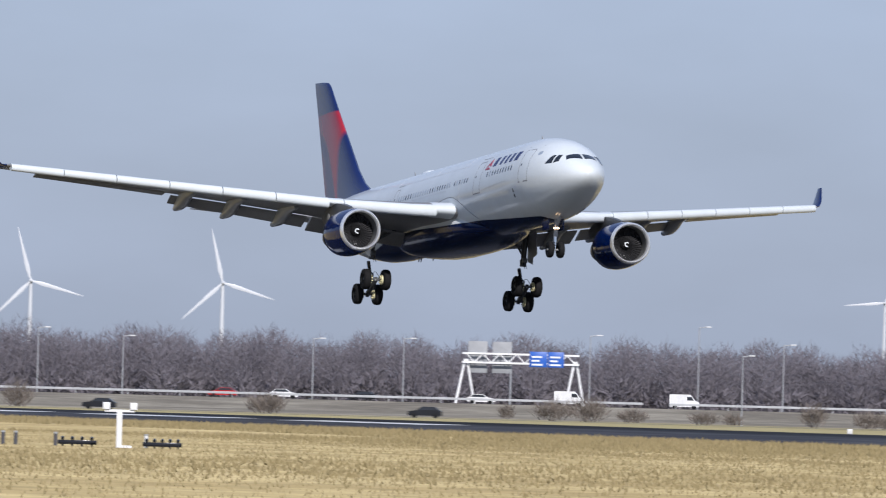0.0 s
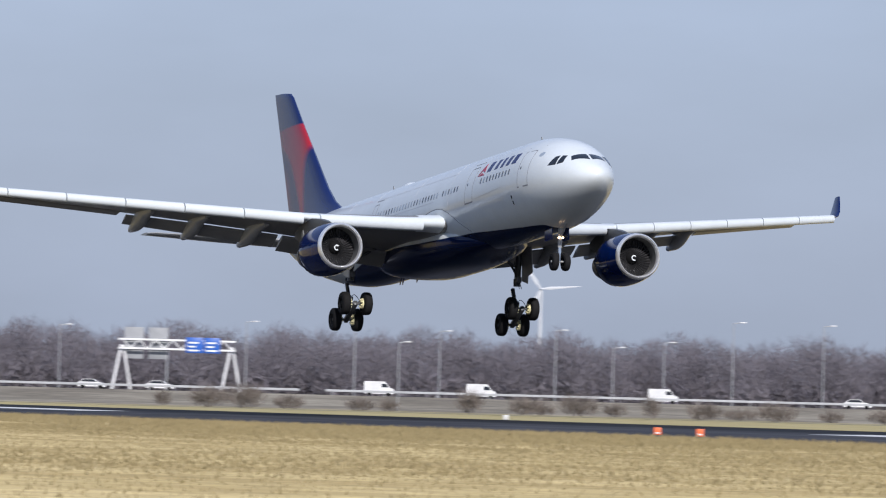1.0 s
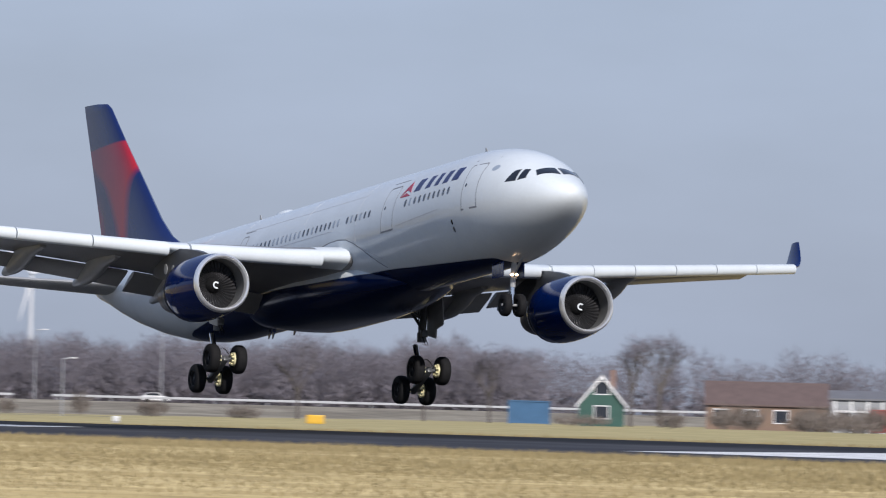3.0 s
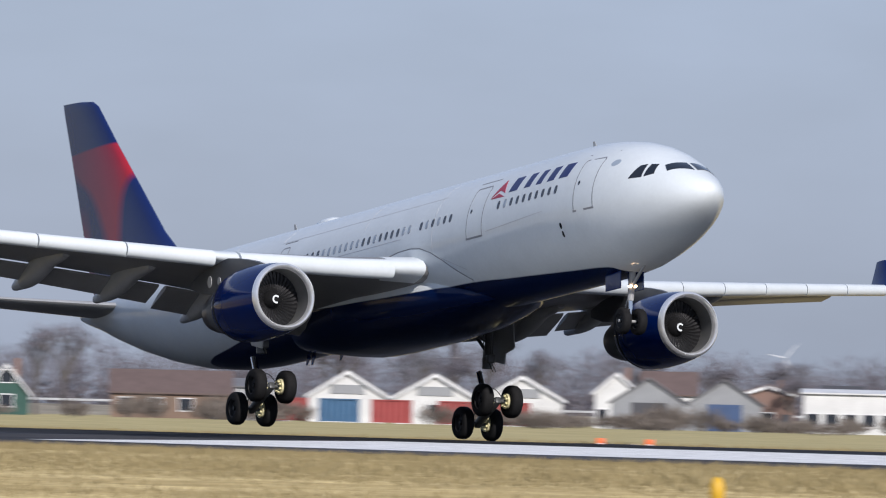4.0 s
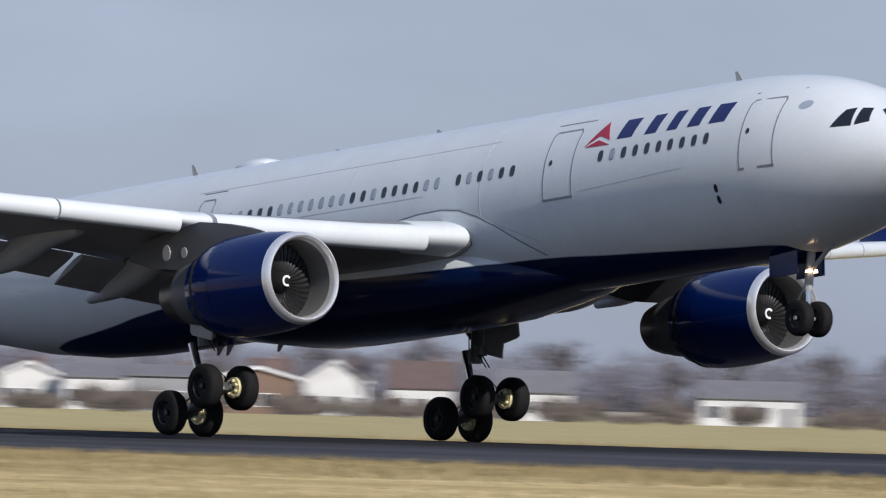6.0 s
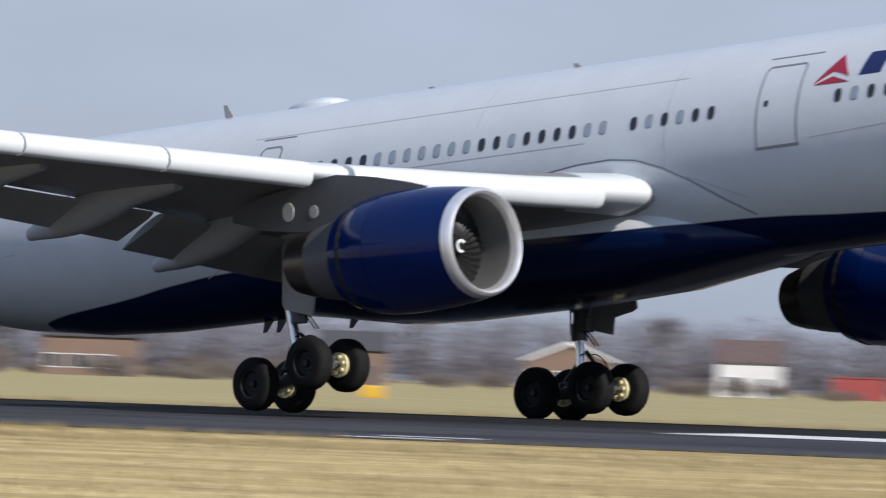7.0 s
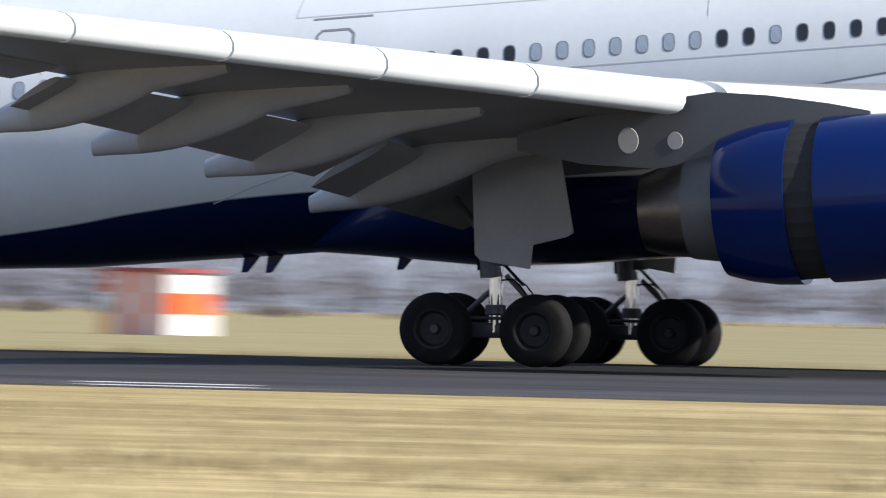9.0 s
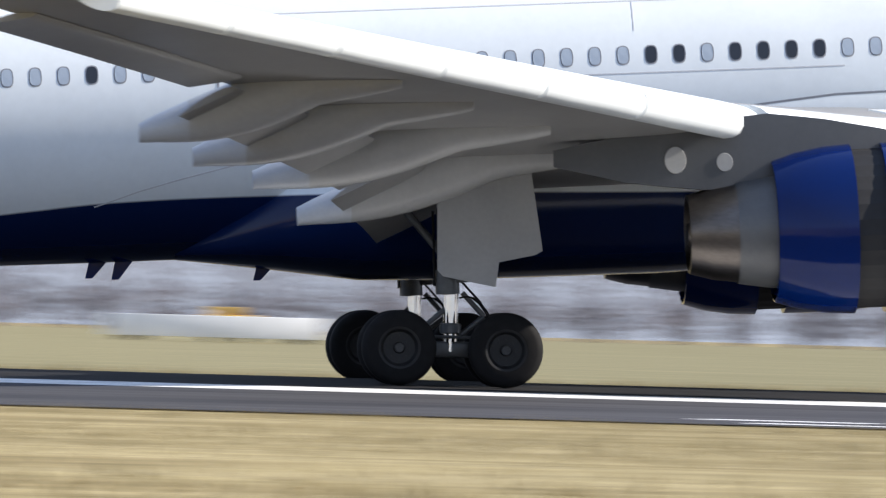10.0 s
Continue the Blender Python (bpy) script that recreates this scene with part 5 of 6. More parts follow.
for x in (-2.6, -0.8, 1.0, 2.6):
    shed_front(b, x - 0.12, x + 0.12, 0, 3.6, "trim_white", "post")
shed_front(b, -2.8, 2.8, 2.2, 2.45, "trim_white", "balcony_rail")
for az, w, rg in ((-63.335, 8.6, 5.7), (-62.85, 9.0, 5.6), (-62.37, 9.0, 5.6)):
    b = house(az, R1, w, 22, 3.1, rg, "white_wall", "grey_roof", "white gabled workshop shed with a grey roof", True, 1, 1, False, True, "barn")
    shed_front(b, -w * 0.22, w * 0.22, 3.2, 4.2, "grey_wall", "loft_panel")
for az in (-61.67, -61.25):
    b = house(az, R1, 8.3, 20, 3.0, 5.6, "grey_wall", "grey_roof", "grey gabled warehouse with a grey roof", True, 1, 1, False, False, "barn")
    shed_front(b, -1.9, 1.9, 0, 3.0, "blue_wall" if az > -61.5 else "dark_wall", "roller_door")
house(-60.45, R1, 14.7, 10, 4.4, 4.8, "white_wall", "white_steel", "long white two-storey office block", False, 7, 1, False)
house(-59.90, R1 - 30, 8.0, 11, 2.9, 5.3, "cream_wall", "dark_roof", "pinkish brick house with broad white gable boards", True, 2, 1)
house(-59.26, R1, 9.0, 12, 2.7, 5.2, "dark_wall", "dark_roof", "dark wooden house with white gable boards", True, 2, 1)
house(-58.78, R1, 10.0, 9, 4.4, 5.0, "white_wall", "grey_roof", "white terraced houses with a grey roof", False, 6, 1)
house(-58.35, R1 - 20, 5.0, 8, 2.7, 4.9, "grey_wall", "grey_roof", "small grey house with a white gable", True, 2, 1)
kinds = [("white_wall", "grey_roof", "white house with a grey roof"), ("brick_wall", "tile_roof", "red brick house with a tiled roof"), ("cream_wall", "tile_roof", "cream house with a brown tiled roof"),
         ("white_wall", "tile_roof", "white house with a brown tiled roof"), ("brown_wall", "dark_roof", "brown house with a dark roof")]
for i in range(6):
    wl, rf, lab = kinds[(i * 2) % 5]
    house(-58.52 + 0.36 * i, R1 + 10 * (i % 2), 6.9, 8, 3.9 + 0.5 * (i % 3), 5.0 + 0.4 * (i % 2), wl, rf, lab, i % 3 == 1, 3, 1)
house(-55.5, R1, 6.6, 9, 2.7, 5.2, "brown_wall", "tile_roof", "brown house with a tiled roof", True, 2, 1)
house(-54.93, R1, 8.5, 10, 3.2, 6.0, "brick_wall", "tile_roof", "red brick house with a broad gable", True, 2, 2)
house(-54.0, R1, 6.7, 9, 3.6, 4.9, "white_wall", "grey_roof", "white house with a grey roof", False, 3, 1)
house(-53.6, R1, 8.5, 9, 3.9, 5.0, "grey_wall", "grey_roof", "grey house with white window frames", False, 4, 1)
# a second row, close behind the first
for i in range(24):
    wl, rf, lab = kinds[(i * 3 + i // 5) % 5]
    house(-61.9 + 0.42 * i + rs.uniform(-0.08, 0.08), R1 + 38 + rs.uniform(0, 16), rs.uniform(4.5, 7.5), 8, rs.uniform(3.4, 4.6), rs.uniform(5.2, 6.6), "white_wall" if i % 3 == 0 else wl, rf, "white house with a dark roof in the second row" if i % 3 == 0 else lab, i % 2 == 0, 3, 1)
az = -53.1
while az < -24.0:
    wl, rf, lab = rs.choice(kinds)
    w = rs.uniform(6.5, 12)
    house(az, R1 + rs.uniform(-60, 60), w, rs.uniform(8, 12), rs.uniform(2.7, 4.2), rs.uniform(4.8, 6.4), wl, rf, lab, rs.random() < 0.5, 2 if w < 8 else 4, 1)
    az += w / R1 * 57.3 + rs.uniform(0.15, 1.1)
# a large blue-grey hangar and a cream hall
for az, w, hgt, wl, lab in ((-21.35, 30, 7, "blue_wall", "large blue-grey hangar with a white office front"), (-19.6, 26, 5.2, "pale_yellow_wall", "pale yellow hall with a grey roof")):
    b = house(az, 1250, w, 30, hgt, hgt + 0.8, wl, "grey_roof", lab, False, 8, 1, False, False, "barn")
    if wl == "blue_wall":
        shed_front(b, 0, 5, 0, hgt + 0.5, "white_wall", "office_front")


def container(az, r, ln, color, label):
    g = thing("shipping_container", label, "container", "shipping containers", facing(az, r))
    bm = bmesh.new()
    n = int(ln / 0.3)
    front = []
    for i in range(n + 1):
        front.append((-ln / 2 + ln * i / n, 0.0 if (i // 1) % 2 else 0.09))
    ring = [Vector((x, y, 0.15)) for x, y in front] + [Vector((ln / 2, 2.4, 0.15)), Vector((-ln / 2, 2.4, 0.15))]
    loft(bm, [ring, [p + Vector((0, 0, 2.4)) for p in ring]])
    part("body", bm, M[color], g, smooth=False)
    for z in (0.12, 2.45):
        bm = bmesh.new()
        box(bm, -ln / 2, ln / 2, -0.05, 0.05, z, z + 0.14)
        part("rail", bm, M[color], g, smooth=False)
    for x in (-ln / 2, ln / 2 - 0.16):
        bm = bmesh.new()
        box(bm, x, x + 0.16, -0.06, 0.1, 0.0, 2.6)
        part("corner_post", bm, M[color], g, smooth=False)


for az, ln, col in ((-65.62, 4.5, "blue_steel"), (-63.645, 3.6, "red_steel"), (-63.38, 4.4, "blue_steel"), (-63.09, 4.4, "red_steel"), (-62.72, 4.5, "red_steel"), (-62.45, 5.0, "red_steel"), (-41.2, 6, "red_steel"), (-40.7, 6, "blue_steel"), (-36.0, 6, "red_steel")):
    container(az, 1115, ln, col, col.split("_")[0] + " corrugated shipping container")


def chimney_stack(az, r, w, hgt):
    g = thing("chimney_stack", "tall dark grey chimney stack behind the houses", "chimney", "", facing(az, r))
    bm = bmesh.new()
    lathe(bm, [(0, w / 2), (hgt, w / 2), (hgt + w * 0.12, w * 0.2)], axis="y", seg=32, cap1=True)
    for v in bm.verts:
        v.co = Vector((v.co.x, v.co.z, v.co.y))
    part("shell", bm, M["dark_wall"], g)
    for k in range(6):
        bm = bmesh.new()
        lathe(bm, [(hgt * (k + 0.5) / 6, w / 2 + 0.02), (hgt * (k + 0.5) / 6 + 0.1, w / 2 + 0.12), (hgt * (k + 0.5) / 6 + 0.4, w / 2 + 0.02)], axis="y", seg=32)
        for v in bm.verts:
            v.co = Vector((v.co.x, v.co.z, v.co.y))
        part("hoop", bm, M["grey_wall"], g)


chimney_stack(-62.75, 2600, 2.4, 27)


def lattice_tower():
    g = thing("lattice_tower", "red and white lattice mast with inclined braces", "mast", m=facing(-56.02, 850))
    hgt, w, n = 21.4, 1.35, 32
    for k in range(n):
        z0, z1 = hgt * k / n, hgt * (k + 1) / n
        bm = bmesh.new()
        a0, a1 = w / 2 * (1 - 0.5 * k / n), w / 2 * (1 - 0.5 * (k + 1) / n)
        for sx in (-1, 1):
            for sy in (-1, 1):
                tube(bm, (sx * a0, sy * a0, z0), (sx * a1, sy * a1, z1), 0.085, seg=6)
        for sy in (-1, 1):
            tube(bm, (-a0, sy * a0, z0), (a1, sy * a1, z1), 0.05, seg=5)
            tube(bm, (a0, sy * a0, z0), (-a1, sy * a1, z1), 0.05, seg=5)
        part("mast_section", bm, M["red_steel"] if k % 2 or k > 28 else M["trim_white"], g, "red lattice section" if k % 2 or k > 28 else "white lattice section")
    for s, x in ((1, 5.0), (-1, -0.9)):
        for k in range(4):
            bm = bmesh.new()
            p0, p1 = Vector((x, 0, 0)), Vector((0.3 * s, 0, 6.2))
            tube(bm, p0 + (p1 - p0) * (k / 4), p0 + (p1 - p0) * ((k + 1) / 4), 0.19, seg=8)
            part("brace", bm, M["trim_white"] if k % 2 == 0 else M["red_steel"], g)
    for s in (-1, 1):
        bm = bmesh.new()
        box(bm, s * 0.4 - 0.5, s * 0.4 + 0.5, -0.8, -0.6, 6.2, 7.0)
        part("cross_panel", bm, M["red_steel"], g, smooth=False)
    for z, ln in ((18.5, 1.7), (12.1, 1.4), (5.5, 1.2)):
        bm = bmesh.new()
        box(bm, -ln - 0.3, 0.0, -0.3, 0.3, z, z + 0.12)
        box(bm, -ln - 0.3, -ln - 0.22, -0.3, 0.3, z + 0.12, z + 0.75)
        box(bm, -ln - 0.3, 0.0, -0.33, -0.3, z + 0.7, z + 0.78)
        part("side_arm", bm, M["red_steel"], g, "red side platform", smooth=False)


lattice_tower()


# ---- small things on the airfield ----
def marker_board(az, r, size=0.55):
    g = thing("marker_board", "small orange and white marker board on the grass", "marker", "orange marker boards", facing(az, r))
    bm = bmesh.new()
    box(bm, -size / 2, size / 2, -0.05, 0.05, 0.08, size + 0.1, 0.02)
    b = part("board", bm, M["orange_paint"], g)
    bm = bmesh.new()
    box(bm, -size * 0.3, size * 0.3, -0.062, -0.052, size * 0.4, size * 0.62)
    part("stripe", bm, M["trim_white"], b, "white stripe", smooth=False)
    for x in (-0.2, 0.2):
        bm = bmesh.new()
        box(bm, x - 0.03, x + 0.03, -0.15, 0.15, -0.02, 0.1)
        part("foot", bm, M["galvanised"], g, smooth=False)


marker_board(-70.46, 516, 0.36)
marker_board(-70.225, 507, 0.36)
marker_board(-61.93, 545, 0.42)
marker_board(-61.66, 540, 0.42)


def field_box(az, r, w, hgt, color, label, name="equipment_box"):
    g = thing(name, label, "box", "", facing(az, r))
    bm = bmesh.new()
    box(bm, -w / 2, w / 2, 0, w * 0.5, 0.1, hgt, 0.03)
    part("cabinet", bm, M[color], g)
    bm = bmesh.new()
    box(bm, -w / 2 + 0.06, w / 2 - 0.06, -0.02, 0.0, 0.2, hgt - 0.12)
    part("door", bm, M[color], g)
    bm = bmesh.new()
    box(bm, -w / 2 - 0.05, w / 2 + 0.05, -0.05, w * 0.5 + 0.05, -0.05, 0.1)
    part("plinth", bm, M["concrete"], g)


field_box(-66.80, 1000, 1.7, 0.95, "yellow_paint", "yellow equipment cabinet in the grass")
field_box(-57.20, 620, 1.3, 1.5, "blue_steel", "blue-grey equipment cabinet in the grass")
field_box(-43.9, 640, 1.4, 0.9, "yellow_paint", "yellow equipment cabinet in the grass")
field_box(-67.9, 900, 0.6, 0.55, "white_steel", "white equipment cabinet in the grass")
field_box(-71.3, 900, 0.45, 0.5, "white_steel", "small white equipment cabinet in the grass")


def weather_station():
    g = thing("weather_station", "white weather post with two boxes on a cross arm", "weather station", m=facing(-75.335, 290))
    bm = bmesh.new()
    box(bm, -0.075, 0.075, -0.075, 0.075, -0.05, 1.06, 0.01)
    part("post", bm, M["trim_white"], g)
    bm = bmesh.new()
    box(bm, -0.42, 0.42, -0.03, 0.03, 1.02, 1.09, 0.01)
    part("cross_arm", bm, M["trim_white"], g)
    for x in (-0.37, 0.39):
        bm = bmesh.new()
        box(bm, x - 0.1, x + 0.1, -0.09, 0.09, 1.09, 1.29, 0.015)
        part("sensor_box", bm, M["trim_white"], g)
    bm = bmesh.new()
    box(bm, -0.06, 0.36, -0.2, 0.2, -0.03, 0.09, 0.01)
    part("footing", bm, M["trim_white"], g)


weather_station()


def light_bar(az, r, n, width):
    g = thing("approach_light_bar", "low black bar of approach lights on short posts", "light bar", "approach lights", facing(az, r))
    bm = bmesh.new()
    box(bm, -width / 2, width / 2, -0.03, 0.03, 0.08, 0.2, 0.01)
    part("bar", bm, M["car_black"], g)
    for i in range(n):
        x = -width / 2 + width * (i + 0.5) / n
        bm = bmesh.new()
        tube(bm, (x, 0, -0.05), (x, 0, 0.2), 0.03, seg=8)
        tube(bm, (x, -0.05, 0.24), (x, 0.1, 0.26), 0.05, seg=10)
        part("lamp", bm, M["car_black"], g)


light_bar(-75.565, 292, 4, 1.1)
light_bar(-75.095, 290, 5, 1.1)
light_bar(-62.5, 500, 3, 3.0)
light_bar(-61.9, 560, 3, 3.5)
light_bar(-55.5, 480, 4, 3.2)
for az in (-75.975, -75.905, -75.685, -75.185):
    g = thing("marker_post", "short dark post with a pale top", "post", "short posts in the grass", facing(az, 294))
    bm = bmesh.new()
    tube(bm, (0, 0, -0.05), (0, 0, 0.36), 0.055, seg=12)
    part("shaft", bm, M["dark_wall"] if az < -75.2 else M["trim_white"], g)
    bm = bmesh.new()
    tube(bm, (0, 0, 0.36), (0, 0, 0.41), 0.06, seg=12)
    part("cap", bm, M["galvanised"], g)

# orange-headed light post close to the fence
g = thing("edge_light_post", "brown post with a rounded orange lamp head", "light", m=facing(-61.28, 118))
bm = bmesh.new()
tube(bm, (0, 0, -0.05), (0, 0, 0.62), 0.06, 0.05, seg=12)
part("post", bm, M["brown_wall"], g)
bm = bmesh.new()
lathe(bm, [(0.50, 0.06), (0.56, 0.085), (0.68, 0.085), (0.76, 0.055), (0.79, 0.01)], axis="y", seg=20, cap0=True, cap1=True)
for v in bm.verts:
    v.co = Vector((v.co.x, v.co.z, v.co.y))
part("lamp_head", bm, M["yellow_paint"], g, "rounded orange lamp head")

# red and white hut, and a parked trailer with a yellow loader behind it
g = thing("airfield_hut", "small red and white chequered airfield hut", "hut", m=facing(-16.92, 520) @ pose(0, 0, 0, 0, 0, -42))
for i in range(4):
    for j in range(3):
        bm = bmesh.new()
        box(bm, -2.2 + 1.1 * i, -1.1 + 1.1 * i, 0, 3.0, 1.05 * j, 1.05 * (j + 1))
        part("wall_panel", bm, M["trim_white"] if (i + j) % 2 else M["orange_paint"], g, smooth=False)
bm = bmesh.new()
box(bm, -2.4, 2.4, -0.2, 3.2, 3.15, 3.35)
part("roof", bm, M["red_steel"], g, smooth=False)
g = thing("parked_trailer", "long white box trailer parked on the grass", "trailer", m=facing(2.50, 905))
bm = bmesh.new()
box(bm, -9.6, 9.6, 0, 2.4, 0.40, 2.30, 0.06)
part("box_body", bm, M["trim_white"], g)
for x in (-7.8, -6.7, 6.8, 7.8):
    bm = bmesh.new()
    lathe(bm, [(0.1, 0.45), (0.4, 0.45)], axis="y", seg=16, center=(x, 0, 0.43), cap0=True, cap1=True)
    part("wheel", bm, M["black"], g)
g = thing("yellow_loader", "yellow airfield loader standing behind the trailer", "loader", m=facing(2.58, 912))
bm = bmesh.new()
box(bm, -2.0, 2.0, 0, 2.2, 0.6, 2.4, 0.08)
part("body", bm, M["yellow_paint"], g)
bm = bmesh.new()
box(bm, -1.6, 0.6, 0.2, 2.0, 2.4, 3.1, 0.08)
part("cab", bm, M["yellow_paint"], g)
for x in (-1.4, 1.4):
    bm = bmesh.new()
    lathe(bm, [(-0.1, 0.6), (0.4, 0.6)], axis="y", seg=18, center=(x, 0, 0.58), cap0=True, cap1=True)
    part("wheel", bm, M["black"], g)

# ---- grass blades along the field ----


def tufts(name, count, box_, hgt, width, label):
    x0, x1, y0, y1 = box_
    p = np.stack([rng.uniform(x0, x1, count), rng.uniform(y0, y1, count), np.full(count, GROUND - 0.03)], axis=1)
    d = np.stack([rng.normal(size=count) * 0.5, rng.normal(size=count) * 0.4, np.ones(count)], axis=1)
    d /= np.linalg.norm(d, axis=1)[:, None]
    h_ = hgt * (0.4 + 1.0 * rng.random(count))
    ang = rng.uniform(0, math.pi, count)
    s = np.stack([np.cos(ang), np.sin(ang), np.zeros(count)], axis=1) * (width * (0.5 + rng.random(count)))[:, None]
    v = np.stack([p - s, p + s, p + d * h_[:, None]], axis=1).reshape(-1, 3)
    return cloud_mesh(name, v, M["dry_stalk"], label, "grass")


tufts("grass", 105000, (-160, 30, 68, 167), 0.13, 0.02, "dry straw-coloured grass blades")
tufts("grass", 60000, (-420, -160, 110, 167), 0.20, 0.035, "dry straw-coloured grass blades")
tufts("grass", 40000, (-700, -420, 130, 167), 0.22, 0.05, "dry straw-coloured grass blades")
tufts("grass", 120000, (-430, -110, 34, 112), 0.11, 0.03, "dry straw-coloured grass blades")
tufts("grass", 50000, (-700, 40, 229, 300), 0.28, 0.05, "tall dry grass beyond the runway")

# ---- tyre smoke: thin flakes that rise where the tyres skid ----
smokem = mat("tyre_smoke", (0.74, 0.76, 0.80), 1.0, vary=0.05, scale=2)
smokem.node_tree.nodes["Principled BSDF"].inputs["Alpha"].default_value = 0.5
smokem.node_tree.nodes["Principled BSDF"].inputs["Specular IOR Level"].default_value = 0.0
M["smoke"] = smokem


def smoke_puff(size, count):
    c = rng.normal(size=(count, 3)) * np.array([0.50, 0.30, 0.19]) * size
    c = np.clip(c, (-1.3, -0.8, -0.5), (1.3, 0.8, 0.5))
    a, b = rng.normal(size=(count, 3)), rng.normal(size=(count, 3))
    a /= np.linalg.norm(a, axis=1)[:, None]
    b /= np.linalg.norm(b, axis=1)[:, None]
    k = 0.065 * size
    v = np.stack([c - a * k, c + a * k, c + b * k * 1.7], axis=1).reshape(-1, 3)
    ob = cloud_mesh("tyre_smoke", v, M["smoke"], "pale wisp of tyre smoke over the runway", "smoke", "stuff")
    ob["group"] = "tyre smoke"
    return ob


# moment of the skid, side of the plane, how far behind its truck, height, size, flakes
SMOKE = [(4.44, 1, 1.5 + 1.5 * i, 0.45 + 0.05 * i, 1.3, 300) for i in range(9)]
SMOKE += [(4.44, -1, 1.5 + 1.8 * i, 0.35, 1.1, 120) for i in range(4)]
SMOKE += [(7.57, 1, -0.1 + 0.5 * i, 0.16, 0.6, 240) for i in range(3)]
SMOKE += [(7.76, 1, 12.0 + 0.8 * i, 0.55 + 0.1 * (i % 3), 1.7, 150) for i in range(9)]
SMOKE += [(8.77, -1, -0.7 + 0.3 * i, 0.14 + 0.02 * (i % 3), 0.75, 420) for i in range(6)]
SMOKE += [(8.75, -1, 1.5 + 0.55 * i, 0.22 + 0.03 * (i % 2), 0.85, 620 - 90 * i) for i in range(3)]
SMOKE += [(8.72, -1, 3.0 + 1.0 * i, 0.32, 1.0, 300 - 40 * i) for i in range(5)]
puffs = [smoke_puff(row[4], row[5]) for row in SMOKE]


# ---- what moves ----
# seconds, way along the runway, height, pitch, yaw, roll
FLIGHT = [
    (0.0, -669.07, 14.470, 4.37, 1.35, -0.97),
    (0.2, -655.99, 13.959, 4.64, 1.16, -0.82),
    (0.3, -649.36, 13.703, 4.77, 1.07, -0.74),
    (0.5, -635.84, 13.188, 5.03, 0.89, -0.57),
    (0.7, -620.86, 12.668, 5.29, 0.71, -0.40),
    (0.8, -613.33, 12.416, 5.41, 0.63, -0.31),
    (1.0, -598.37, 11.934, 5.60, 0.46, -0.14),
    (1.2, -585.17, 11.511, 5.72, 0.30, 0.03),
    (1.3, -578.63, 11.314, 5.76, 0.23, 0.11),
    (1.5, -565.56, 10.943, 5.80, 0.09, 0.24),
    (1.7, -550.78, 10.587, 5.82, -0.01, 0.33),
    (1.8, -543.35, 10.412, 5.83, -0.06, 0.36),
    (2.0, -528.48, 10.066, 5.86, -0.13, 0.35),
    (2.2, -514.61, 9.720, 5.90, -0.18, 0.26),
    (3.3, -440.92, 7.875, 6.53, -0.32, -2.03),
    (3.5, -427.36, 7.600, 6.65, -0.25, -2.15),
    (3.7, -412.73, 7.343, 6.76, -0.15, -2.15),
    (3.8, -405.50, 7.225, 6.80, -0.10, -2.13),
    (4.0, -391.16, 7.010, 6.87, -0.03, -2.06),
    (4.2, -378.50, 6.829, 6.91, -0.03, -1.97),
    (4.3, -372.17, 6.754, 6.91, -0.03, -1.93),
    (4.4, -365.81, 6.689, 6.89, -0.05, -1.88),
    (4.5, -359.43, 6.635, 6.84, -0.05, -1.84),
    (4.7, -345.84, 6.563, 6.68, -0.02, -1.75),
    (4.8, -339.01, 6.541, 6.58, -0.00, -1.72),
    (5.0, -325.37, 6.518, 6.37, 0.03, -1.67),
    (5.2, -312.96, 6.513, 6.16, -0.00, -1.65),
    (5.3, -306.70, 6.512, 6.07, -0.02, -1.65),
    (5.5, -294.03, 6.505, 5.91, -0.07, -1.64),
    (5.7, -280.31, 6.479, 5.80, -0.07, -1.61),
    (6.8, -202.20, 6.044, 6.29, -0.00, -1.02),
    (7.0, -188.12, 5.958, 6.35, -0.00, -0.94),
    (7.2, -174.12, 5.873, 6.29, -0.01, -0.86),
    (7.3, -167.11, 5.832, 6.25, -0.02, -0.82),
    (7.5, -153.06, 5.757, 6.14, -0.03, -0.74),
    (7.6, -145.99, 5.726, 6.09, -0.02, -0.68),
    (7.7, -138.90, 5.698, 6.04, -0.01, -0.60),
    (7.8, -131.83, 5.672, 5.97, 0.00, -0.53),
    (8.0, -117.81, 5.625, 5.83, 0.02, -0.37),
    (8.2, -104.19, 5.578, 5.72, 0.02, -0.20),
    (8.3, -97.49, 5.555, 5.65, 0.01, -0.13),
    (8.5, -84.24, 5.512, 5.48, 0.01, 0.01),
    (8.6, -77.65, 5.493, 5.40, 0.02, 0.06),
    (8.7, -71.12, 5.477, 5.31, 0.03, 0.11),
    (8.8, -64.64, 5.463, 5.21, 0.03, 0.14),
    (9.0, -51.90, 5.444, 5.00, 0.03, 0.17),
    (9.2, -39.43, 5.433, 4.78, -0.00, 0.15),
    (9.3, -33.20, 5.429, 4.67, -0.02, 0.13),
    (9.5, -20.65, 5.427, 4.44, -0.05, 0.08),
    (9.7, -7.68, 5.428, 4.20, -0.03, 0.02),
    (9.8, -1.09, 5.429, 4.07, -0.01, -0.01),
    (10.0, 12.28, 5.434, 3.82, 0.05, -0.07),
]

# seconds, how far the wings have settled since the touchdown
SAG = [(0.0, 0.0), (6.5, 0.0), (7.0, 0.0), (8.0, 0.35), (9.0, 0.85), (10.0, 1.35)]

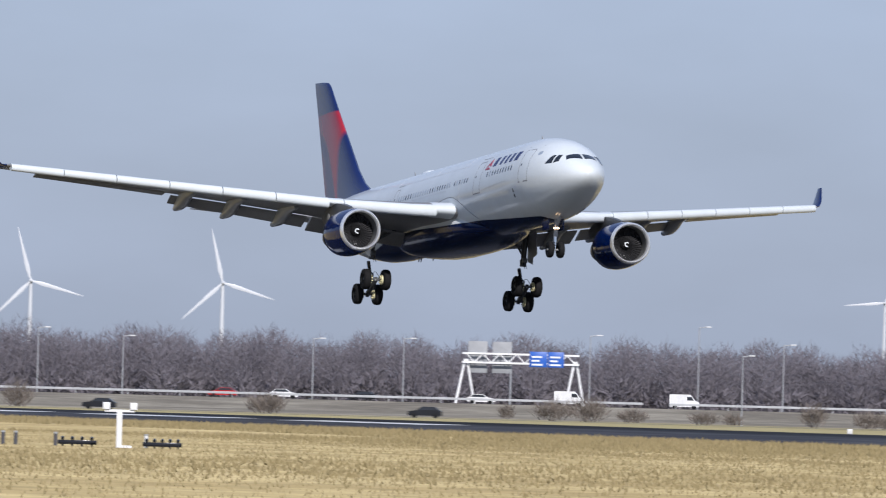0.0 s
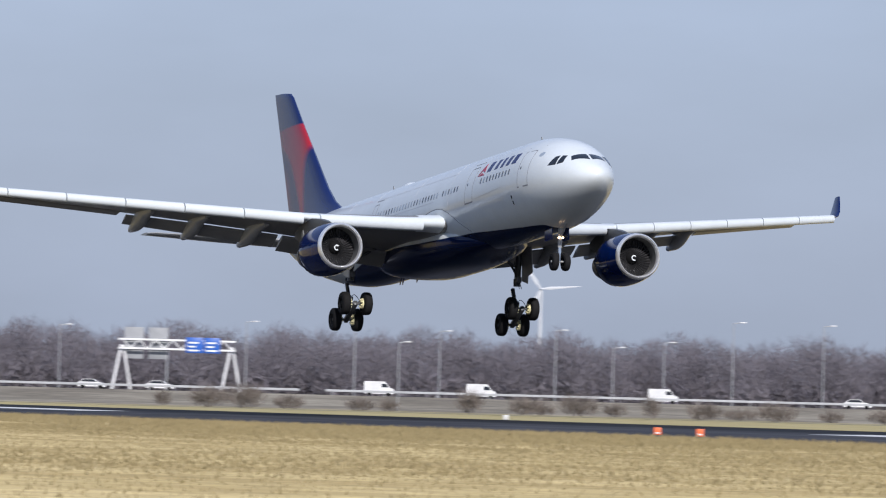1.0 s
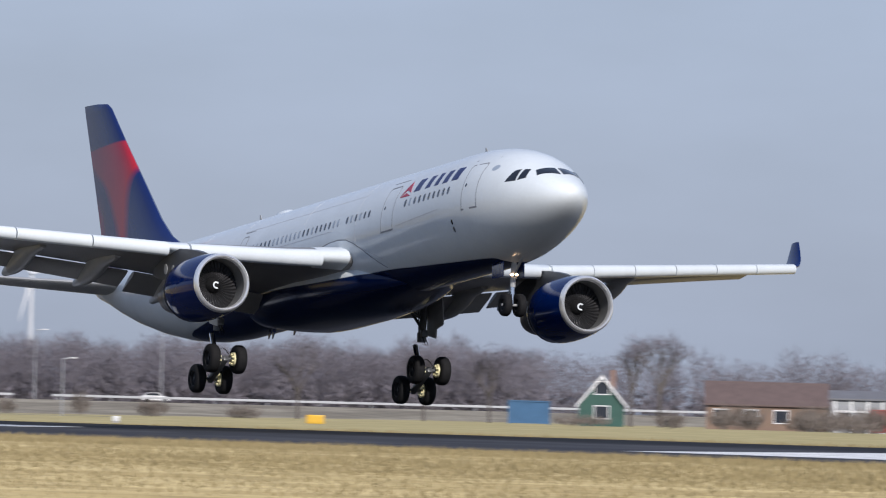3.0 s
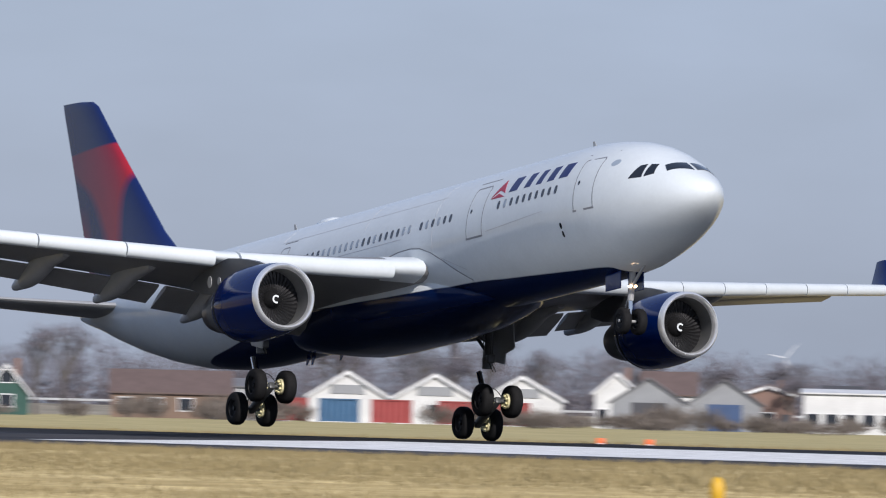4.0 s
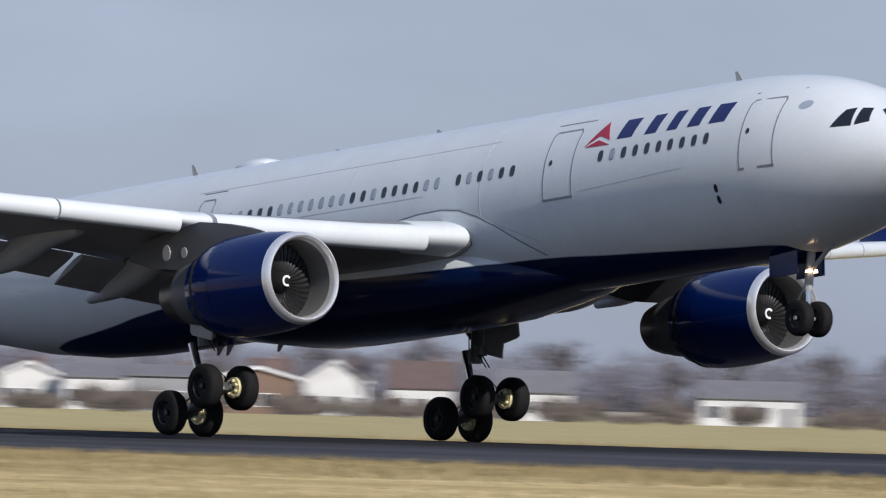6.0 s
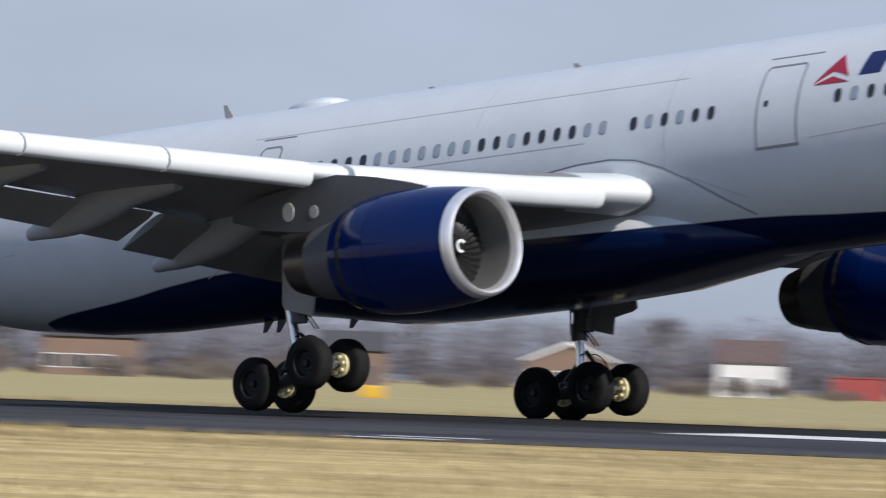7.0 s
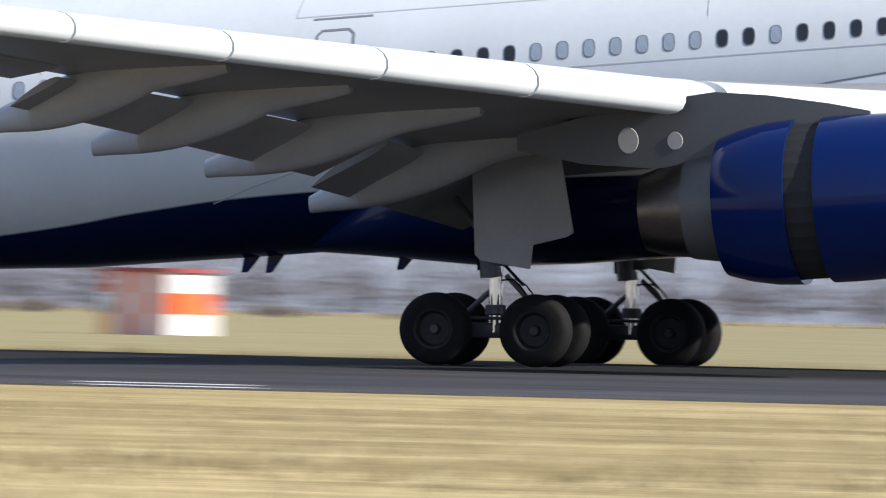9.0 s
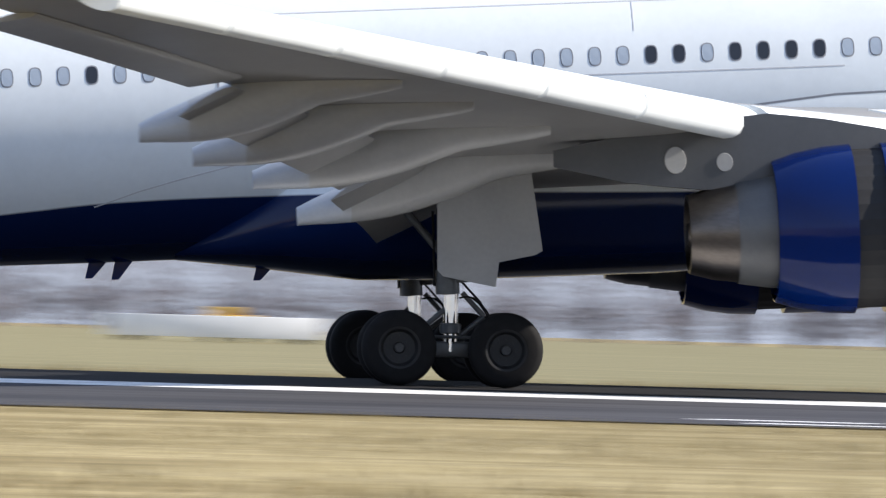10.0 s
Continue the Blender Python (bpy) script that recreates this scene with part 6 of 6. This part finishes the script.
# seconds, how far the trucks are tilted nose-up
TILT = [(0.0, 30), (4.2, 30), (4.5, 31), (5.5, 30), (6.8, 19), (7.0, 17), (7.5, 12), (8.0, 7), (8.5, 1), (8.7, 0), (10.0, 0)]
TILT_PORT = [(0.0, 30), (4.2, 30), (4.5, 31), (5.5, 30), (6.8, 9), (7.1, 4), (7.7, 2), (8.2, 0), (8.6, 0), (10.0, 0)]


def between(rows, t, k=1):
    for a, b in zip(rows, rows[1:]):
        if t <= b[0]:
            u = (t - a[0]) / (b[0] - a[0])
            return a[k] + (b[k] - a[k]) * u
    return rows[-1][k]


def truck(t, side):
    """The pose of a four-wheel truck in the plane's space."""
    z, pitch, roll = (between(FLIGHT, t, c) for c in (2, 3, 5))
    tilt = between(TILT if side < 0 else TILT_PORT, t)
    # the leg hangs out in the air and gives way on the ground
    lean = math.sin(radians(roll)) * GEAR_Y * side + GEAR_X * math.sin(radians(pitch))
    rest = WHEEL_R - 0.015 + 0.99 * math.sin(radians(tilt)) + crown(GEAR_Y) - z - lean
    return pose(GEAR_X, GEAR_Y * side, max(-5.62, rest), 0, -(tilt - pitch), 0)


def motions():
    walk(plane, [(t, pose(x, TRACK, z, roll, -pitch, yaw)) for t, x, z, pitch, yaw, roll in FLIGHT])
    for side in (-1, 1):
        root = Vector((0, 2.7 * side, -1.2))
        walk(moving["wing", side], [(t, Matrix.Translation(root) @ pose(0, 0, 0, -a * side, 0, 0) @ Matrix.Translation(-root)) for t, a in SAG])
        rows = [(r[0], truck(r[0], side)) for r in FLIGHT]
        walk(moving["bogie", side], rows)
        slide = [(0.0, 0.0), (7.2, 0.0), (7.6, 0.12), (8.2, 0.52), (8.4, 0.55), (10.0, 0.55)]
        walk(moving["sleeve", side], [(t, pose(10.72 - d, 9.42 * side, -2.84)) for t, d in slide])
    for (kind, col, az, rate, y, z), ob in zip(TRAFFIC, cars):
        s0 = (HW_R + y) * math.tan(radians(az - HW_AZ))
        v = rate * math.pi / 180 * (HW_R + y) * 1.05
        turn = -HW_AZ if rate > 0 else 180 - HW_AZ
        rows = []
        for t in (0.0, 5.0, 10.0):
            p = HW @ Vector((s0 + v * t, y, z))
            rows.append((t, pose(p.x, p.y, p.z, 0, 0, turn)))
        walk(ob, rows)
    for (when, side, back, high, size, flakes), ob in zip(SMOKE, puffs):
        # each wisp comes off the runway at the skid and stays behind
        seen = 4.5 if when < 5 else 7.6 if when < 7.7 else 8.0 if when < 8 else 8.8
        x, y = between(FLIGHT, seen) + GEAR_X - back, TRACK + GEAR_Y * side - 0.75
        rows = [(0.0, pose(x, y, -1.2)), (when - 0.3, pose(x, y, -1.2)), (when - 0.12, pose(x, y, -1.2))]
        rows += [(when, pose(x, y, high)), (when + 0.4, pose(x, y, high + 0.15)), (10.0, pose(x + 1.5, y, high + 0.5))]
        walk(ob, rows)
    for rotor, hub, phase in rotors:
        walk(rotor, [(t, pose(0, 0, hub, 0, phase + 60.0 * t, 0)) for t in range(11)])


motions()
